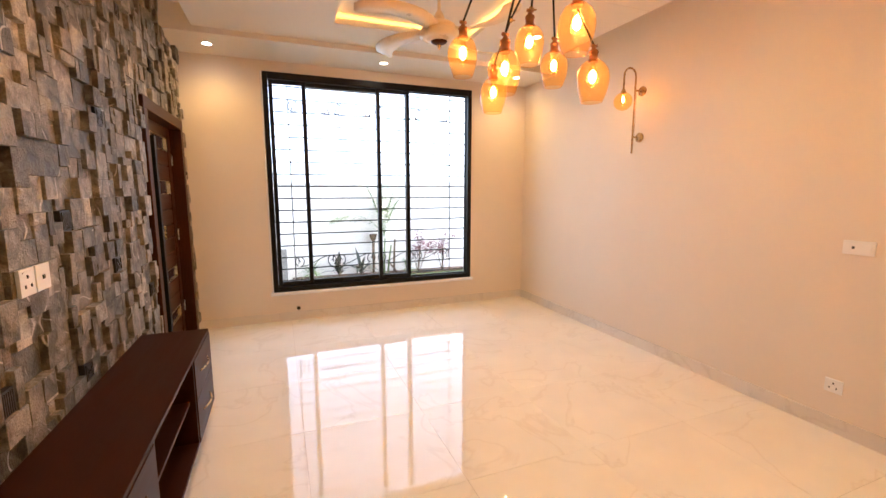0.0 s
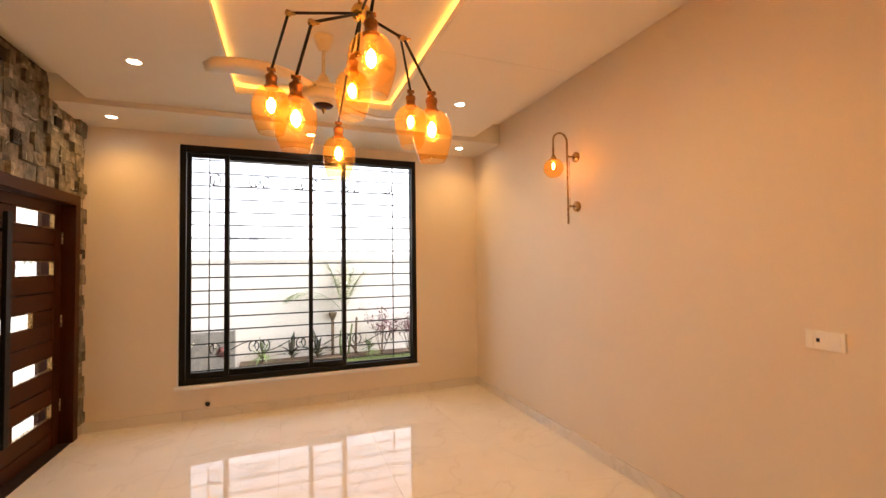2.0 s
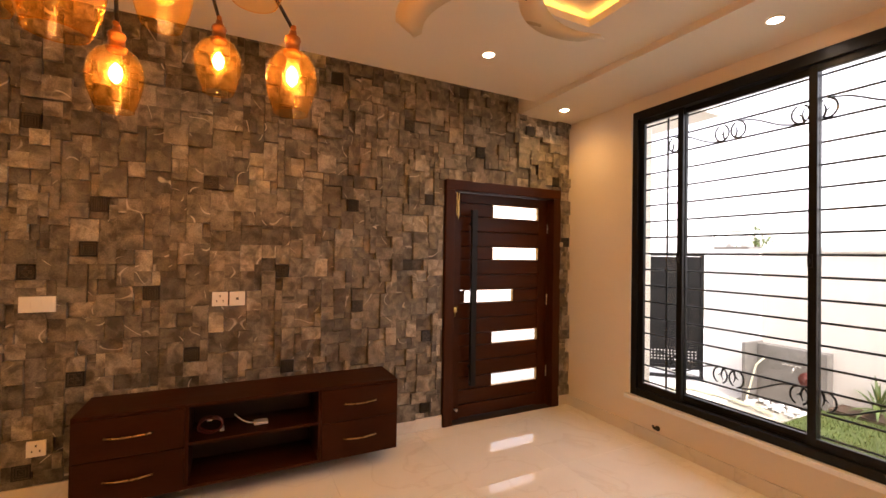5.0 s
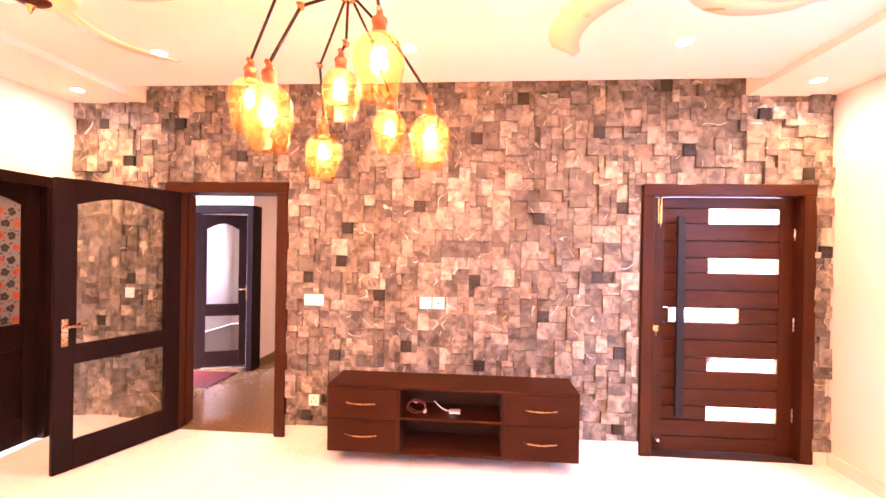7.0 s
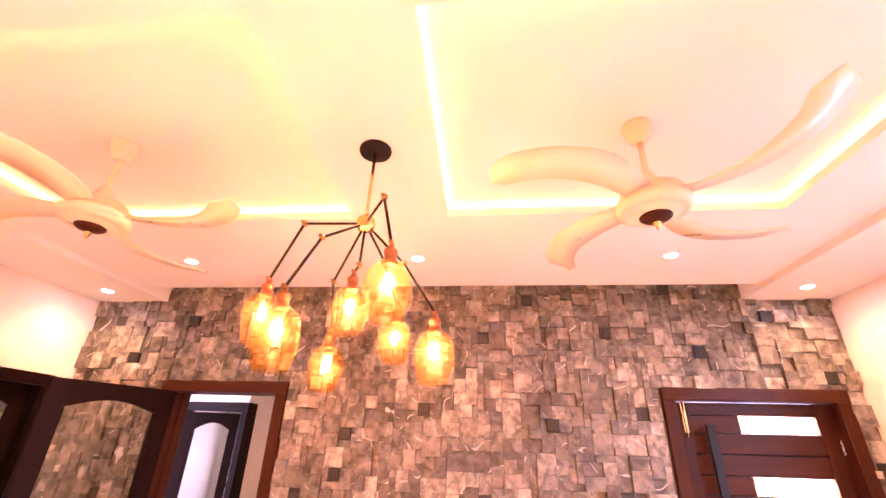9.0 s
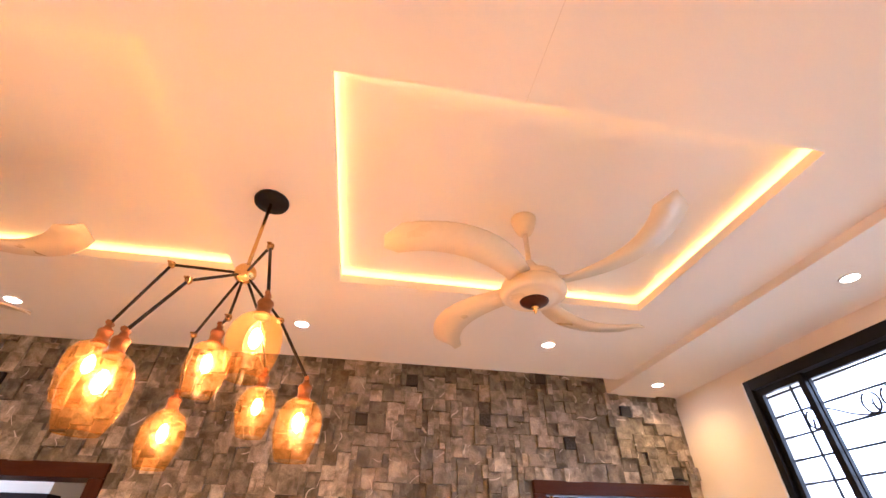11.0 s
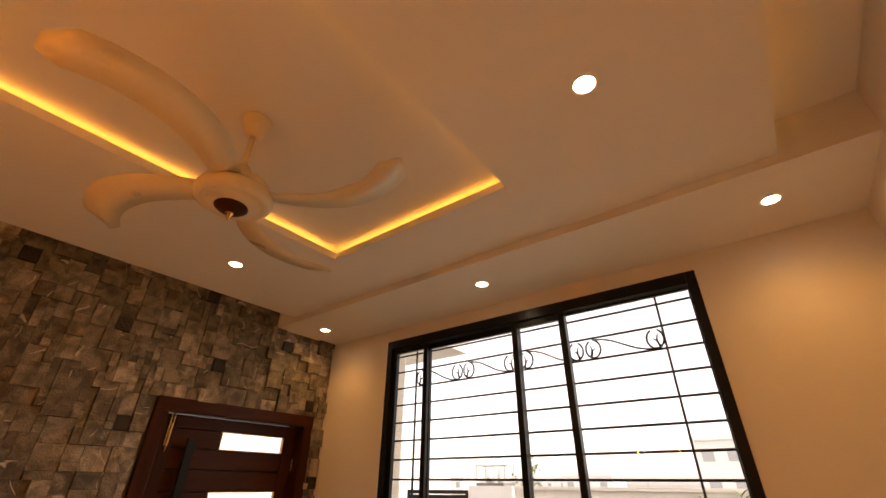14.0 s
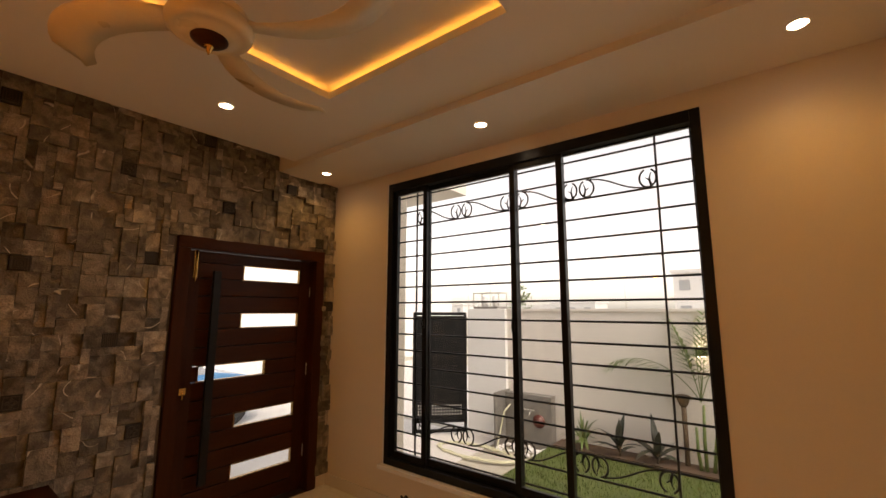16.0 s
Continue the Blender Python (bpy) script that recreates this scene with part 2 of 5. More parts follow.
FIL = emitter("glowing_filament", AMBER_LIGHT, FILAMENT)
DISCM = emitter("downlight_diffuser", (1.0, 0.86, 0.66), DISC)
LEDM = emitter("warm_led_strip", LED_LIGHT, LED)
FROST = mat("frosted_printed_glass", (0.19, 0.178, 0.155), 0.3, vary=0.06)
ORANGE = mat("orange_flower_print", (0.42, 0.075, 0.02), 0.4)
INK = mat("dark_leaf_print", (0.02, 0.018, 0.022), 0.4)
OUTWALL = mat("cream_garden_wall_paint", (0.74, 0.69, 0.63), 0.8, vary=0.05, scale=1.2, fine=60, bump=0.15)
PILLAR = mat("white_gatepost_paint", (0.80, 0.79, 0.77), 0.7, vary=0.03, scale=2)
PAVE = mat("pale_drive_paving", (0.62, 0.59, 0.55), 0.7, vary=0.1, scale=3, bump=0.1)
# dry earth, its colour raised to imitate pale haze towards the horizon
EARTH = mat("dry_ground_haze_paled", (0.42, 0.39, 0.32), 0.95, vary=0.25, scale=0.4, fine=8)
LAWN = mat("lawn_soil_green", (0.065, 0.088, 0.018), 0.9, vary=0.35, scale=5, fine=60)
GRASS = mat("grass_blades", (0.10, 0.145, 0.026), 0.6, vary=0.35, scale=3)
BED = mat("planting_soil", (0.09, 0.055, 0.035), 0.95, vary=0.3, scale=9, bump=0.4)
PALM = mat("palm_leaf", (0.12, 0.17, 0.045), 0.45, vary=0.3, scale=6)
DARKLEAF = mat("dark_purple_green_leaf", (0.030, 0.034, 0.020), 0.45, vary=0.4, scale=10)
REDLEAF = mat("dark_red_leaf", (0.13, 0.030, 0.045), 0.5, vary=0.4, scale=10)
BARK = mat("brown_bark", (0.13, 0.085, 0.05), 0.9, vary=0.35, scale=20, bump=0.4)
GREYSTONE = mat("grey_stone_slab", (0.20, 0.185, 0.165), 0.5, vary=0.3, scale=8, fine=50, bump=0.2)
HOSE = mat("pale_hose", (0.62, 0.60, 0.42), 0.45)
RED = mat("red_plastic", (0.13, 0.03, 0.02), 0.4)
FARWALL = mat("far_building_wall", (0.75, 0.74, 0.73), 0.9, vary=0.1)
# distance haze is put into this lighter grey; the car windows share it
HAZEGLASS = mat("haze_paled_window_glass", (0.38, 0.39, 0.40), 0.2)
WHITEPLUG = mat("white_cable_plastic", (0.75, 0.74, 0.72), 0.4)
REDCORD = mat("dark_red_cable", (0.09, 0.012, 0.010), 0.5)
BLUECAR = mat("blue_car_paint", (0.05, 0.21, 0.42), 0.25, vary=0.05, coat=0.6)


# ---- mesh helpers ----
def box(bm, x0, x1, y0, y1, z0, z1, bevel=0.0):
    vs = [bm.verts.new(p) for p in ((x0, y0, z0), (x1, y0, z0), (x1, y1, z0), (x0, y1, z0), (x0, y0, z1), (x1, y0, z1), (x1, y1, z1), (x0, y1, z1))]
    fs = [bm.faces.new([vs[i] for i in f]) for f in ((3, 2, 1, 0), (4, 5, 6, 7), (0, 1, 5, 4), (1, 2, 6, 5), (2, 3, 7, 6), (3, 0, 4, 7))]
    if bevel:
        edges = {e for f in fs for e in f.edges}
        bmesh.ops.bevel(bm, geom=list(edges), offset=bevel, segments=2, affect="EDGES", profile=0.6)
    return bm


def boxes(*rows, bevel=0.0):
    bm = bmesh.new()
    for r in rows:
        box(bm, *r, bevel=bevel)
    return bm


def rings(bm, centres, frames, radii, seg, cap=True):
    rows = []
    for c, (u, v), r in zip(centres, frames, radii):
        rows.append([bm.verts.new(Vector(c) + r * (math.cos(2 * math.pi * k / seg) * u + math.sin(2 * math.pi * k / seg) * v)) for k in range(seg)])
    for a, b in zip(rows, rows[1:]):
        for k in range(seg):
            f = bm.faces.new((a[k], a[(k + 1) % seg], b[(k + 1) % seg], b[k]))
            f.smooth = True
    if cap:
        bm.faces.new(rows[0][::-1])
        bm.faces.new(rows[-1])
    return bm


def tube(bm, pts, r, seg=10, r1=None):
    pts = [Vector(p) for p in pts]
    n = len(pts)
    up = None
    frames = []
    for i in range(n):
        d = (pts[min(i + 1, n - 1)] - pts[max(i - 1, 0)]).normalized()
        if up is None:
            up = Vector((0, 0, 1)) if abs(d.z) < 0.9 else Vector((1, 0, 0))
        u = (up - d * up.dot(d)).normalized()
        up = u
        frames.append((u, d.cross(u)))
    radii = [r + ((r1 if r1 is not None else r) - r) * i / max(1, n - 1) for i in range(n)]
    return rings(bm, pts, frames, radii, seg)


def lathe(bm, profile, at=(0, 0, 0), axis=(0, 0, 1), seg=24, cap=True):
    """profile: (radius, height along the axis)."""
    a = Vector(axis).normalized()
    up = Vector((1, 0, 0)) if abs(a.x) < 0.9 else Vector((0, 1, 0))
    u = (up - a * up.dot(a)).normalized()
    v = a.cross(u)
    at = Vector(at)
    return rings(bm, [at + a * h for _, h in profile], [(u, v)] * len(profile), [max(r, 0.0004) for r, _ in profile], seg, cap)


def origin(ob):
    o = Vector((0, 0, 0))
    while ob is not None:
        o += ob.location
        ob = ob.parent
    return o


def part(name, bm, material, parent=None, label="", at=None):
    """Links a bmesh, given in world metres, as one mesh object under a thing or part."""
    base = Vector(at) if at is not None else (origin(parent) if parent else Vector((0, 0, 0)))
    bmesh.ops.translate(bm, verts=bm.verts, vec=-base)
    bmesh.ops.recalc_face_normals(bm, faces=bm.faces)
    me = bpy.data.meshes.new(name)
    bm.to_mesh(me)
    bm.free()
    me.materials.append(material)
    ob = new(name, me)
    if parent:
        ob.parent = parent
        ob.location = base - origin(parent)
    else:
        ob.location = base
    if label:
        ob["label"] = label
    return ob


def thing(name, at, label, category, group="", kind=""):
    ob = new(name)
    ob.empty_display_size = 0.1
    ob.location = at
    return tagged(ob, label, category, group, kind)


def structure(name, bm, material, label, category):
    return tagged(part(name, bm, material), label, category, kind="structure")


# ---- plan ----
X0, X1, Y0, Y1 = 0.0, 4.2, -0.72, 5.83
SLAB, PANEL, SOFFIT, COFFER = 3.20, 3.02, 2.97, 3.10
DOOR_Y, DOOR_TOP = (4.346, 5.695), 2.252
HALL_Y = (0.182, 1.312)
WIN_X, WIN_Z = (0.82, 3.37), (0.33, 2.855)
GROUND = -0.30
LAWN_Z = GROUND + 0.15

# ---- large structure ----
structure("wall_west", boxes((-0.25, X0, Y0 - 0.2, HALL_Y[0] + 0.02, 0, SLAB), (-0.25, X0, HALL_Y[0] + 0.02, HALL_Y[1] - 0.02, DOOR_TOP - 0.02, SLAB),
          (-0.25, X0, HALL_Y[1] - 0.02, DOOR_Y[0] + 0.02, 0, SLAB), (-0.25, X0, DOOR_Y[0] + 0.02, DOOR_Y[1] - 0.02, DOOR_TOP - 0.02, SLAB), (-0.25, X0, DOOR_Y[1] - 0.02, Y1 + 0.24, 0, SLAB)),
          MORTAR, "masonry wall behind grey split stone cladding", "wall")
structure("wall_north", boxes((X0, WIN_X[0], Y1, Y1 + 0.24, GROUND, SLAB), (WIN_X[1], X1 + 0.2, Y1, Y1 + 0.24, GROUND, SLAB),
          (WIN_X[0], WIN_X[1], Y1, Y1 + 0.24, GROUND, WIN_Z[0]), (WIN_X[0], WIN_X[1], Y1, Y1 + 0.24, WIN_Z[1], SLAB)), WALL, "smooth cream painted wall around a large window", "wall")
structure("wall_east", boxes((X1, X1 + 0.2, Y0 - 0.2, Y1, 0, SLAB)), WALL, "smooth cream painted wall with a brass wall lamp", "wall")
structure("wall_south", boxes((X0, 0.20, Y0 - 0.2, Y0, 0, SLAB), (1.85, X1, Y0 - 0.2, Y0, 0, SLAB), (0.20, 1.85, Y0 - 0.2, Y0, DOOR_TOP - 0.02, SLAB)), WALL, "smooth cream painted wall beside dark doors", "wall")
structure("ceiling", boxes((-0.25, X1 + 0.2, Y0 - 0.2, Y1 + 0.24, SLAB, SLAB + 0.2)), CEIL, "white painted upper ceiling slab", "ceiling")
structure("ceiling_bulkhead", boxes((X0, X1, 5.15, Y1, SOFFIT, SLAB), (X0, X1, Y0, -0.05, SOFFIT, SLAB)), CEIL, "white painted lowered ceiling band with downlights", "ceiling")

COFFERS = ((1.46, 2.77, 2.77, 4.63), (1.46, 2.77, 0.34, 2.20))
PX0, PX1, PY0, PY1 = 0.27, 3.87, -0.05, 5.15
bm = bmesh.new()
for z0, z1, g in ((PANEL, PANEL + 0.035, 0.0), (PANEL + 0.035, SLAB, 0.06)):
    cx0, cx1 = 1.46 - g, 2.77 + g
    ya, yb, yc, yd = 0.34 - g, 2.20 + g, 2.77 - g, 4.63 + g
    if g == 0:
        for r in ((PX0, cx0, PY0, PY1), (cx1, PX1, PY0, PY1), (cx0, cx1, PY0, ya), (cx0, cx1, yb, yc), (cx0, cx1, yd, PY1)):
            box(bm, *r, z0, z1)
    else:
        for x0, x1, y0, y1, *_ in COFFERS:
            x0, x1, y0, y1 = x0 - g, x1 + g, y0 - g, y1 + g
            for r in ((x0 - 0.02, x0, y0 - 0.02, y1 + 0.02), (x1, x1 + 0.02, y0 - 0.02, y1 + 0.02), (x0, x1, y0 - 0.02, y0), (x0, x1, y1, y1 + 0.02)):
                box(bm, *r, z0, z1)
for x0, x1, y0, y1 in COFFERS:
    for r in ((x0 - 0.008, x0, y0, y1), (x1, x1 + 0.008, y0, y1), (x0, x1, y0 - 0.008, y0), (x0, x1, y1, y1 + 0.008)):
        box(bm, *r, PANEL + 0.035, PANEL + 0.047)
box(bm, PX0, PX0 + 0.015, PY0, PY1, PANEL + 0.035, PANEL + 0.05)
box(bm, PX1 - 0.015, PX1, PY0, PY1, PANEL + 0.035, PANEL + 0.05)
for x0, x1, y0, y1 in COFFERS:
    box(bm, x0 - 0.06, x1 + 0.06, y0 - 0.06, y1 + 0.06, COFFER, SLAB)
structure("ceiling_panel", bm, CEIL, "white suspended gypsum ceiling with two lit coffers", "ceiling")
structure("ceiling_joint", boxes((2.77, PX1, 3.427, 3.429, PANEL - 0.0012, PANEL + 0.001)), SKIRT, "hairline joint in the white gypsum ceiling", "ceiling joint")


def led_strip(x0, x1, y0, y1, z):
    t = thing("led_strip", ((x0 + x1) / 2, (y0 + y1) / 2, z), "warm yellow glowing strip light hidden in the ceiling cove", "strip light", "ceiling cove lights")
    part("tape", boxes((x0, x1, y0, y1, z, z + 0.006)), PLATE, t)
    part("light_line", boxes((x0 + 0.002, x1 - 0.002, y0 + 0.002, y1 - 0.002, z + 0.0065, z + 0.009)), LEDM, t, "glowing warm line")


for x0, x1, y0, y1 in COFFERS:
    zs = PANEL + 0.036
    led_strip(x0 - 0.034, x0 - 0.010, y0, y1, zs)
    led_strip(x1 + 0.010, x1 + 0.034, y0, y1, zs)
    led_strip(x0, x1, y0 - 0.034, y0 - 0.010, zs)
    led_strip(x0, x1, y1 + 0.010, y1 + 0.034, zs)

led_strip(PX1 - 0.035, PX1 - 0.025, PY0 + 0.05, PY1 - 0.05, PANEL + 0.036)
led_strip(PX0 + 0.025, PX0 + 0.035, PY0 + 0.05, PY1 - 0.05, PANEL + 0.036)

# hall and grounds shell
structure("hall_floor", boxes((-5.0, -0.02, -2.2, 2.8, -0.10, -0.004)), GRANITE, "polished brown granite hall floor", "floor")
structure("hall_wall_west", boxes((-2.0, -1.8, -2.2, -0.86, 0, 3.0), (-2.0, -1.8, -0.86, 0.0, 2.12, 3.0), (-5.2, -5.0, -0.3, 2.8, 0, 3.0), (-5.2, -5.0, -2.2, -1.7, 0, 3.0), (-5.2, -5.0, -0.5, -0.3, 0, 3.0), (-5.2, -5.0, -1.7, -0.5, 0, 0.8), (-5.2, -5.0, -1.7, -0.5, 2.2, 3.0)), WALL, "cream painted hall wall", "wall")
structure("hall_wall_inner", boxes((-5.0, -2.0, -0.2, 0.0, 0, 3.0)), WALL, "cream painted hall wall with a dark skirting", "wall")
structure("hall_wall_south", boxes((-5.0, -0.25, -2.4, -2.2, 0, 3.0)), WALL, "cream painted hall end wall", "wall")
structure("hall_wall_north", boxes((-5.0, -0.25, 2.6, 2.8, 0, 3.0)), WALL, "cream painted hall end wall, plain", "wall")
structure("hall_ceiling", boxes((-5.2, -0.25, -2.4, 2.8, 3.0, 3.2)), CEIL, "white hall ceiling", "ceiling")
structure("ground", boxes((-400, 400, -400, 400, GROUND - 0.3, GROUND - 0.02)), EARTH, "dry open ground reaching the horizon", "ground")
structure("drive_pavement", boxes((-9, 0.15, 2.8, 9.0, GROUND - 0.02, GROUND), (-8, 12, 9.25, 16, GROUND - 0.02, GROUND - 0.004)), PAVE, "pale paved drive and street", "pavement")
structure("garden_wall", boxes((0.256, 12, 9.05, 9.22, GROUND - 0.02, 1.66), (0.256, 12, 9.03, 9.24, 1.66, 1.70)), OUTWALL, "cream painted garden boundary wall", "garden wall")
# invented wall: keeps the outlook through the door's glass strips white
structure("added_pale_wall", boxes((-9.2, -9.0, 2.8, 20, GROUND - 0.02, 2.4)), PILLAR, "white wall added to brighten the view through the front door glass", "garden wall")
structure("lawn", boxes((1.05, 12, Y1 + 0.24, 8.72, GROUND - 0.02, LAWN_Z), bevel=0.02), LAWN, "short green lawn outside the window", "lawn")
structure("planting_bed", boxes((1.1, 12, 8.72, 9.05, GROUND - 0.02, LAWN_Z + 0.03)), BED, "dark soil planting bed along the garden wall", "planting bed")
structure("porch_roof", boxes((-1.6, 0.9, Y1 + 0.25, 7.0, 3.0, 3.3)), CEIL, "pale concrete porch canopy", "canopy")


# ---- window ----
def window():
    t = thing("window_1", ((WIN_X[0] + WIN_X[1]) / 2, Y1, WIN_Z[0]), "large black aluminium sliding window with iron grille, shut", "window", kind="structure")
    x0, x1, z0, z1 = WIN_X[0], WIN_X[1], WIN_Z[0] + 0.025, WIN_Z[1]
    ya, yb = Y1 - 0.012, Y1 + 0.10
    f = part("window_frame", boxes((x0, x0 + 0.055, ya, yb, z0, z1), (x1 - 0.055, x1, ya, yb, z0, z1), (x0 + 0.055, x1 - 0.055, ya, yb, z1 - 0.075, z1), (x0 + 0.055, x1 - 0.055, ya, yb, z0, z0 + 0.06), bevel=0.004), ALU, t)
    part("track", boxes((x0 + 0.055, x1 - 0.055, Y1 + 0.03, Y1 + 0.036, z0 + 0.06, z0 + 0.072), (x0 + 0.055, x1 - 0.055, Y1 + 0.06, Y1 + 0.066, z0 + 0.06, z0 + 0.072)), ALU, f)
    za, zb = z0 + 0.062, z1 - 0.077
    for y, a, b, e, lo, hi in ((Y1 + 0.012, x0 + 0.058, 1.275, 0.045, 0.055, 0.045), (Y1 + 0.045, 1.235, 2.140, 0.045, 0.055, 0.045), (Y1 + 0.012, 2.095, 2.515, 0.045, 0.055, 0.045), (Y1 + 0.045, 2.465, x1 - 0.058, 0.010, 0.012, 0.010)):
        s = part("sash", boxes((a, a + 0.045, y, y + 0.03, za, zb), (b - e, b, y, y + 0.03, za, zb), (a + 0.045, b - e, y, y + 0.03, za, za + lo), (a + 0.045, b - e, y, y + 0.03, zb - hi, zb), bevel=0.003), ALU, t, "black aluminium sliding sash")
        p = part("pane", boxes((a + 0.04, b - e + 0.004, y + 0.013, y + 0.018, za + lo - 0.004, zb - hi + 0.004)), PANE, s, "clear glass pane")
        p.visible_shadow = False
    for x in (1.25, 2.11):
        part("latch", boxes((x - 0.012, x + 0.012, Y1 - 0.004, Y1 + 0.012, 1.52, 1.60), (x - 0.006, x + 0.006, Y1 - 0.02, Y1 - 0.004, 1.545, 1.575), bevel=0.003), BLACK, t, "black sash latch")
    return t


def window_sill():
    t = structure("window_sill", boxes((WIN_X[0] - 0.035, WIN_X[1] + 0.02, Y1 - 0.055, Y1 + 0.20, WIN_Z[0] - 0.010, WIN_Z[0] + 0.024), (WIN_X[0] - 0.02, WIN_X[0] - 0.003, Y1 - 0.010, Y1 + 0.01, WIN_Z[0] + 0.024, WIN_Z[1]), bevel=0.004), SILL, "thin white marble window sill", "window sill")
    return t


GRILLE_Y = Y1 + 0.125


def scroll(bm, x, z, r, turn):
    pts = []
    for i in range(22):
        a = turn * i * 0.36
        rr = r * (1 - 0.032 * i)
        pts.append((x + rr * math.sin(a), GRILLE_Y - 0.008, z + rr * math.cos(a) * 1.0))
    tube(bm, pts, 0.006, 6)


def grille():
    t = thing("window_grille", (2.08, GRILLE_Y, WIN_Z[0] + 0.024), "black wrought iron grille with scrolls outside the window", "window grille")
    for k in range(17):
        z = 0.460 + 0.1424 * k
        part("bar", tube(bmesh.new(), ((WIN_X[0], GRILLE_Y, z), (WIN_X[1], GRILLE_Y, z)), 0.0075, 8), BARBLACK, t)
    for x in (1.075, 3.10):
        part("upright", boxes((x - 0.006, x + 0.006, GRILLE_Y - 0.018, GRILLE_Y - 0.006, WIN_Z[0] + 0.024, WIN_Z[1])), BARBLACK, t)
    for z, up in ((0.686, 1), (2.52, -1)):
        for x in (1.13, 1.515, 1.63, 2.01, 2.15, 2.53, 2.65, 3.045):
            s = 1 if x in (1.13, 1.63, 2.15, 2.65) else -1
            bm = bmesh.new()
            ring = [(x + 0.050 * math.cos(a), GRILLE_Y - 0.008, z + up * 0.060 * math.sin(a)) for a in [(1.5 + s * (0.12 + i * 0.083)) * math.pi for i in range(22)]]
            tube(bm, ring, 0.0065, 6)
            comma = [(x - s * (0.022 - 0.05 * q * (1 - q)), GRILLE_Y - 0.008, z + up * (0.052 - 0.085 * q)) for q in [i / 6 for i in range(7)]]
            tube(bm, comma, 0.009, 6, 0.003)
            tube(bm, ((x - s * 0.006, GRILLE_Y - 0.008, z + up * 0.012), (x + s * 0.016, GRILLE_Y - 0.008, z - up * 0.004)), 0.006, 6, 0.002)
            part("scroll", bm, BARBLACK, t)
        for a, b in ((1.13, 1.515), (1.63, 2.01), (2.15, 2.53), (2.65, 3.045)):
            d = 0.062 * up
            pts = [(a + (b - a) * q, GRILLE_Y - 0.008, z - d * math.cos(math.pi * (0.5 - 0.5 * math.cos(math.pi * (0.15 + 0.7 * q)) ) )) for q in [i / 10 for i in range(11)]]
            part("brace", tube(bmesh.new(), pts, 0.0055, 6), BARBLACK, t)


window()
window_sill()
grille()


# ---- doors ----
def door_frame(name, ya, yb, top, label):
    t = thing(name, (-0.05, (ya + yb) / 2, 0), label, "door frame", kind="structure")
    for y0, y1 in ((ya, ya + 0.095), (yb - 0.095, yb)):
        part("jamb", boxes((-0.24, 0.042, y0, y1, 0, top - 0.095), bevel=0.006), WOOD_V, t)
        s = 1 if y0 == ya else -1
        c = y1 if s == 1 else y0
        part("stop", boxes((-0.155, -0.115, min(c, c + s * 0.016), max(c, c + s * 0.016), 0, top - 0.095), bevel=0.003), WOOD_V, t)
    part("head", boxes((-0.24, 0.042, ya, yb, top - 0.095, top), bevel=0.006), WOOD, t)
    return t


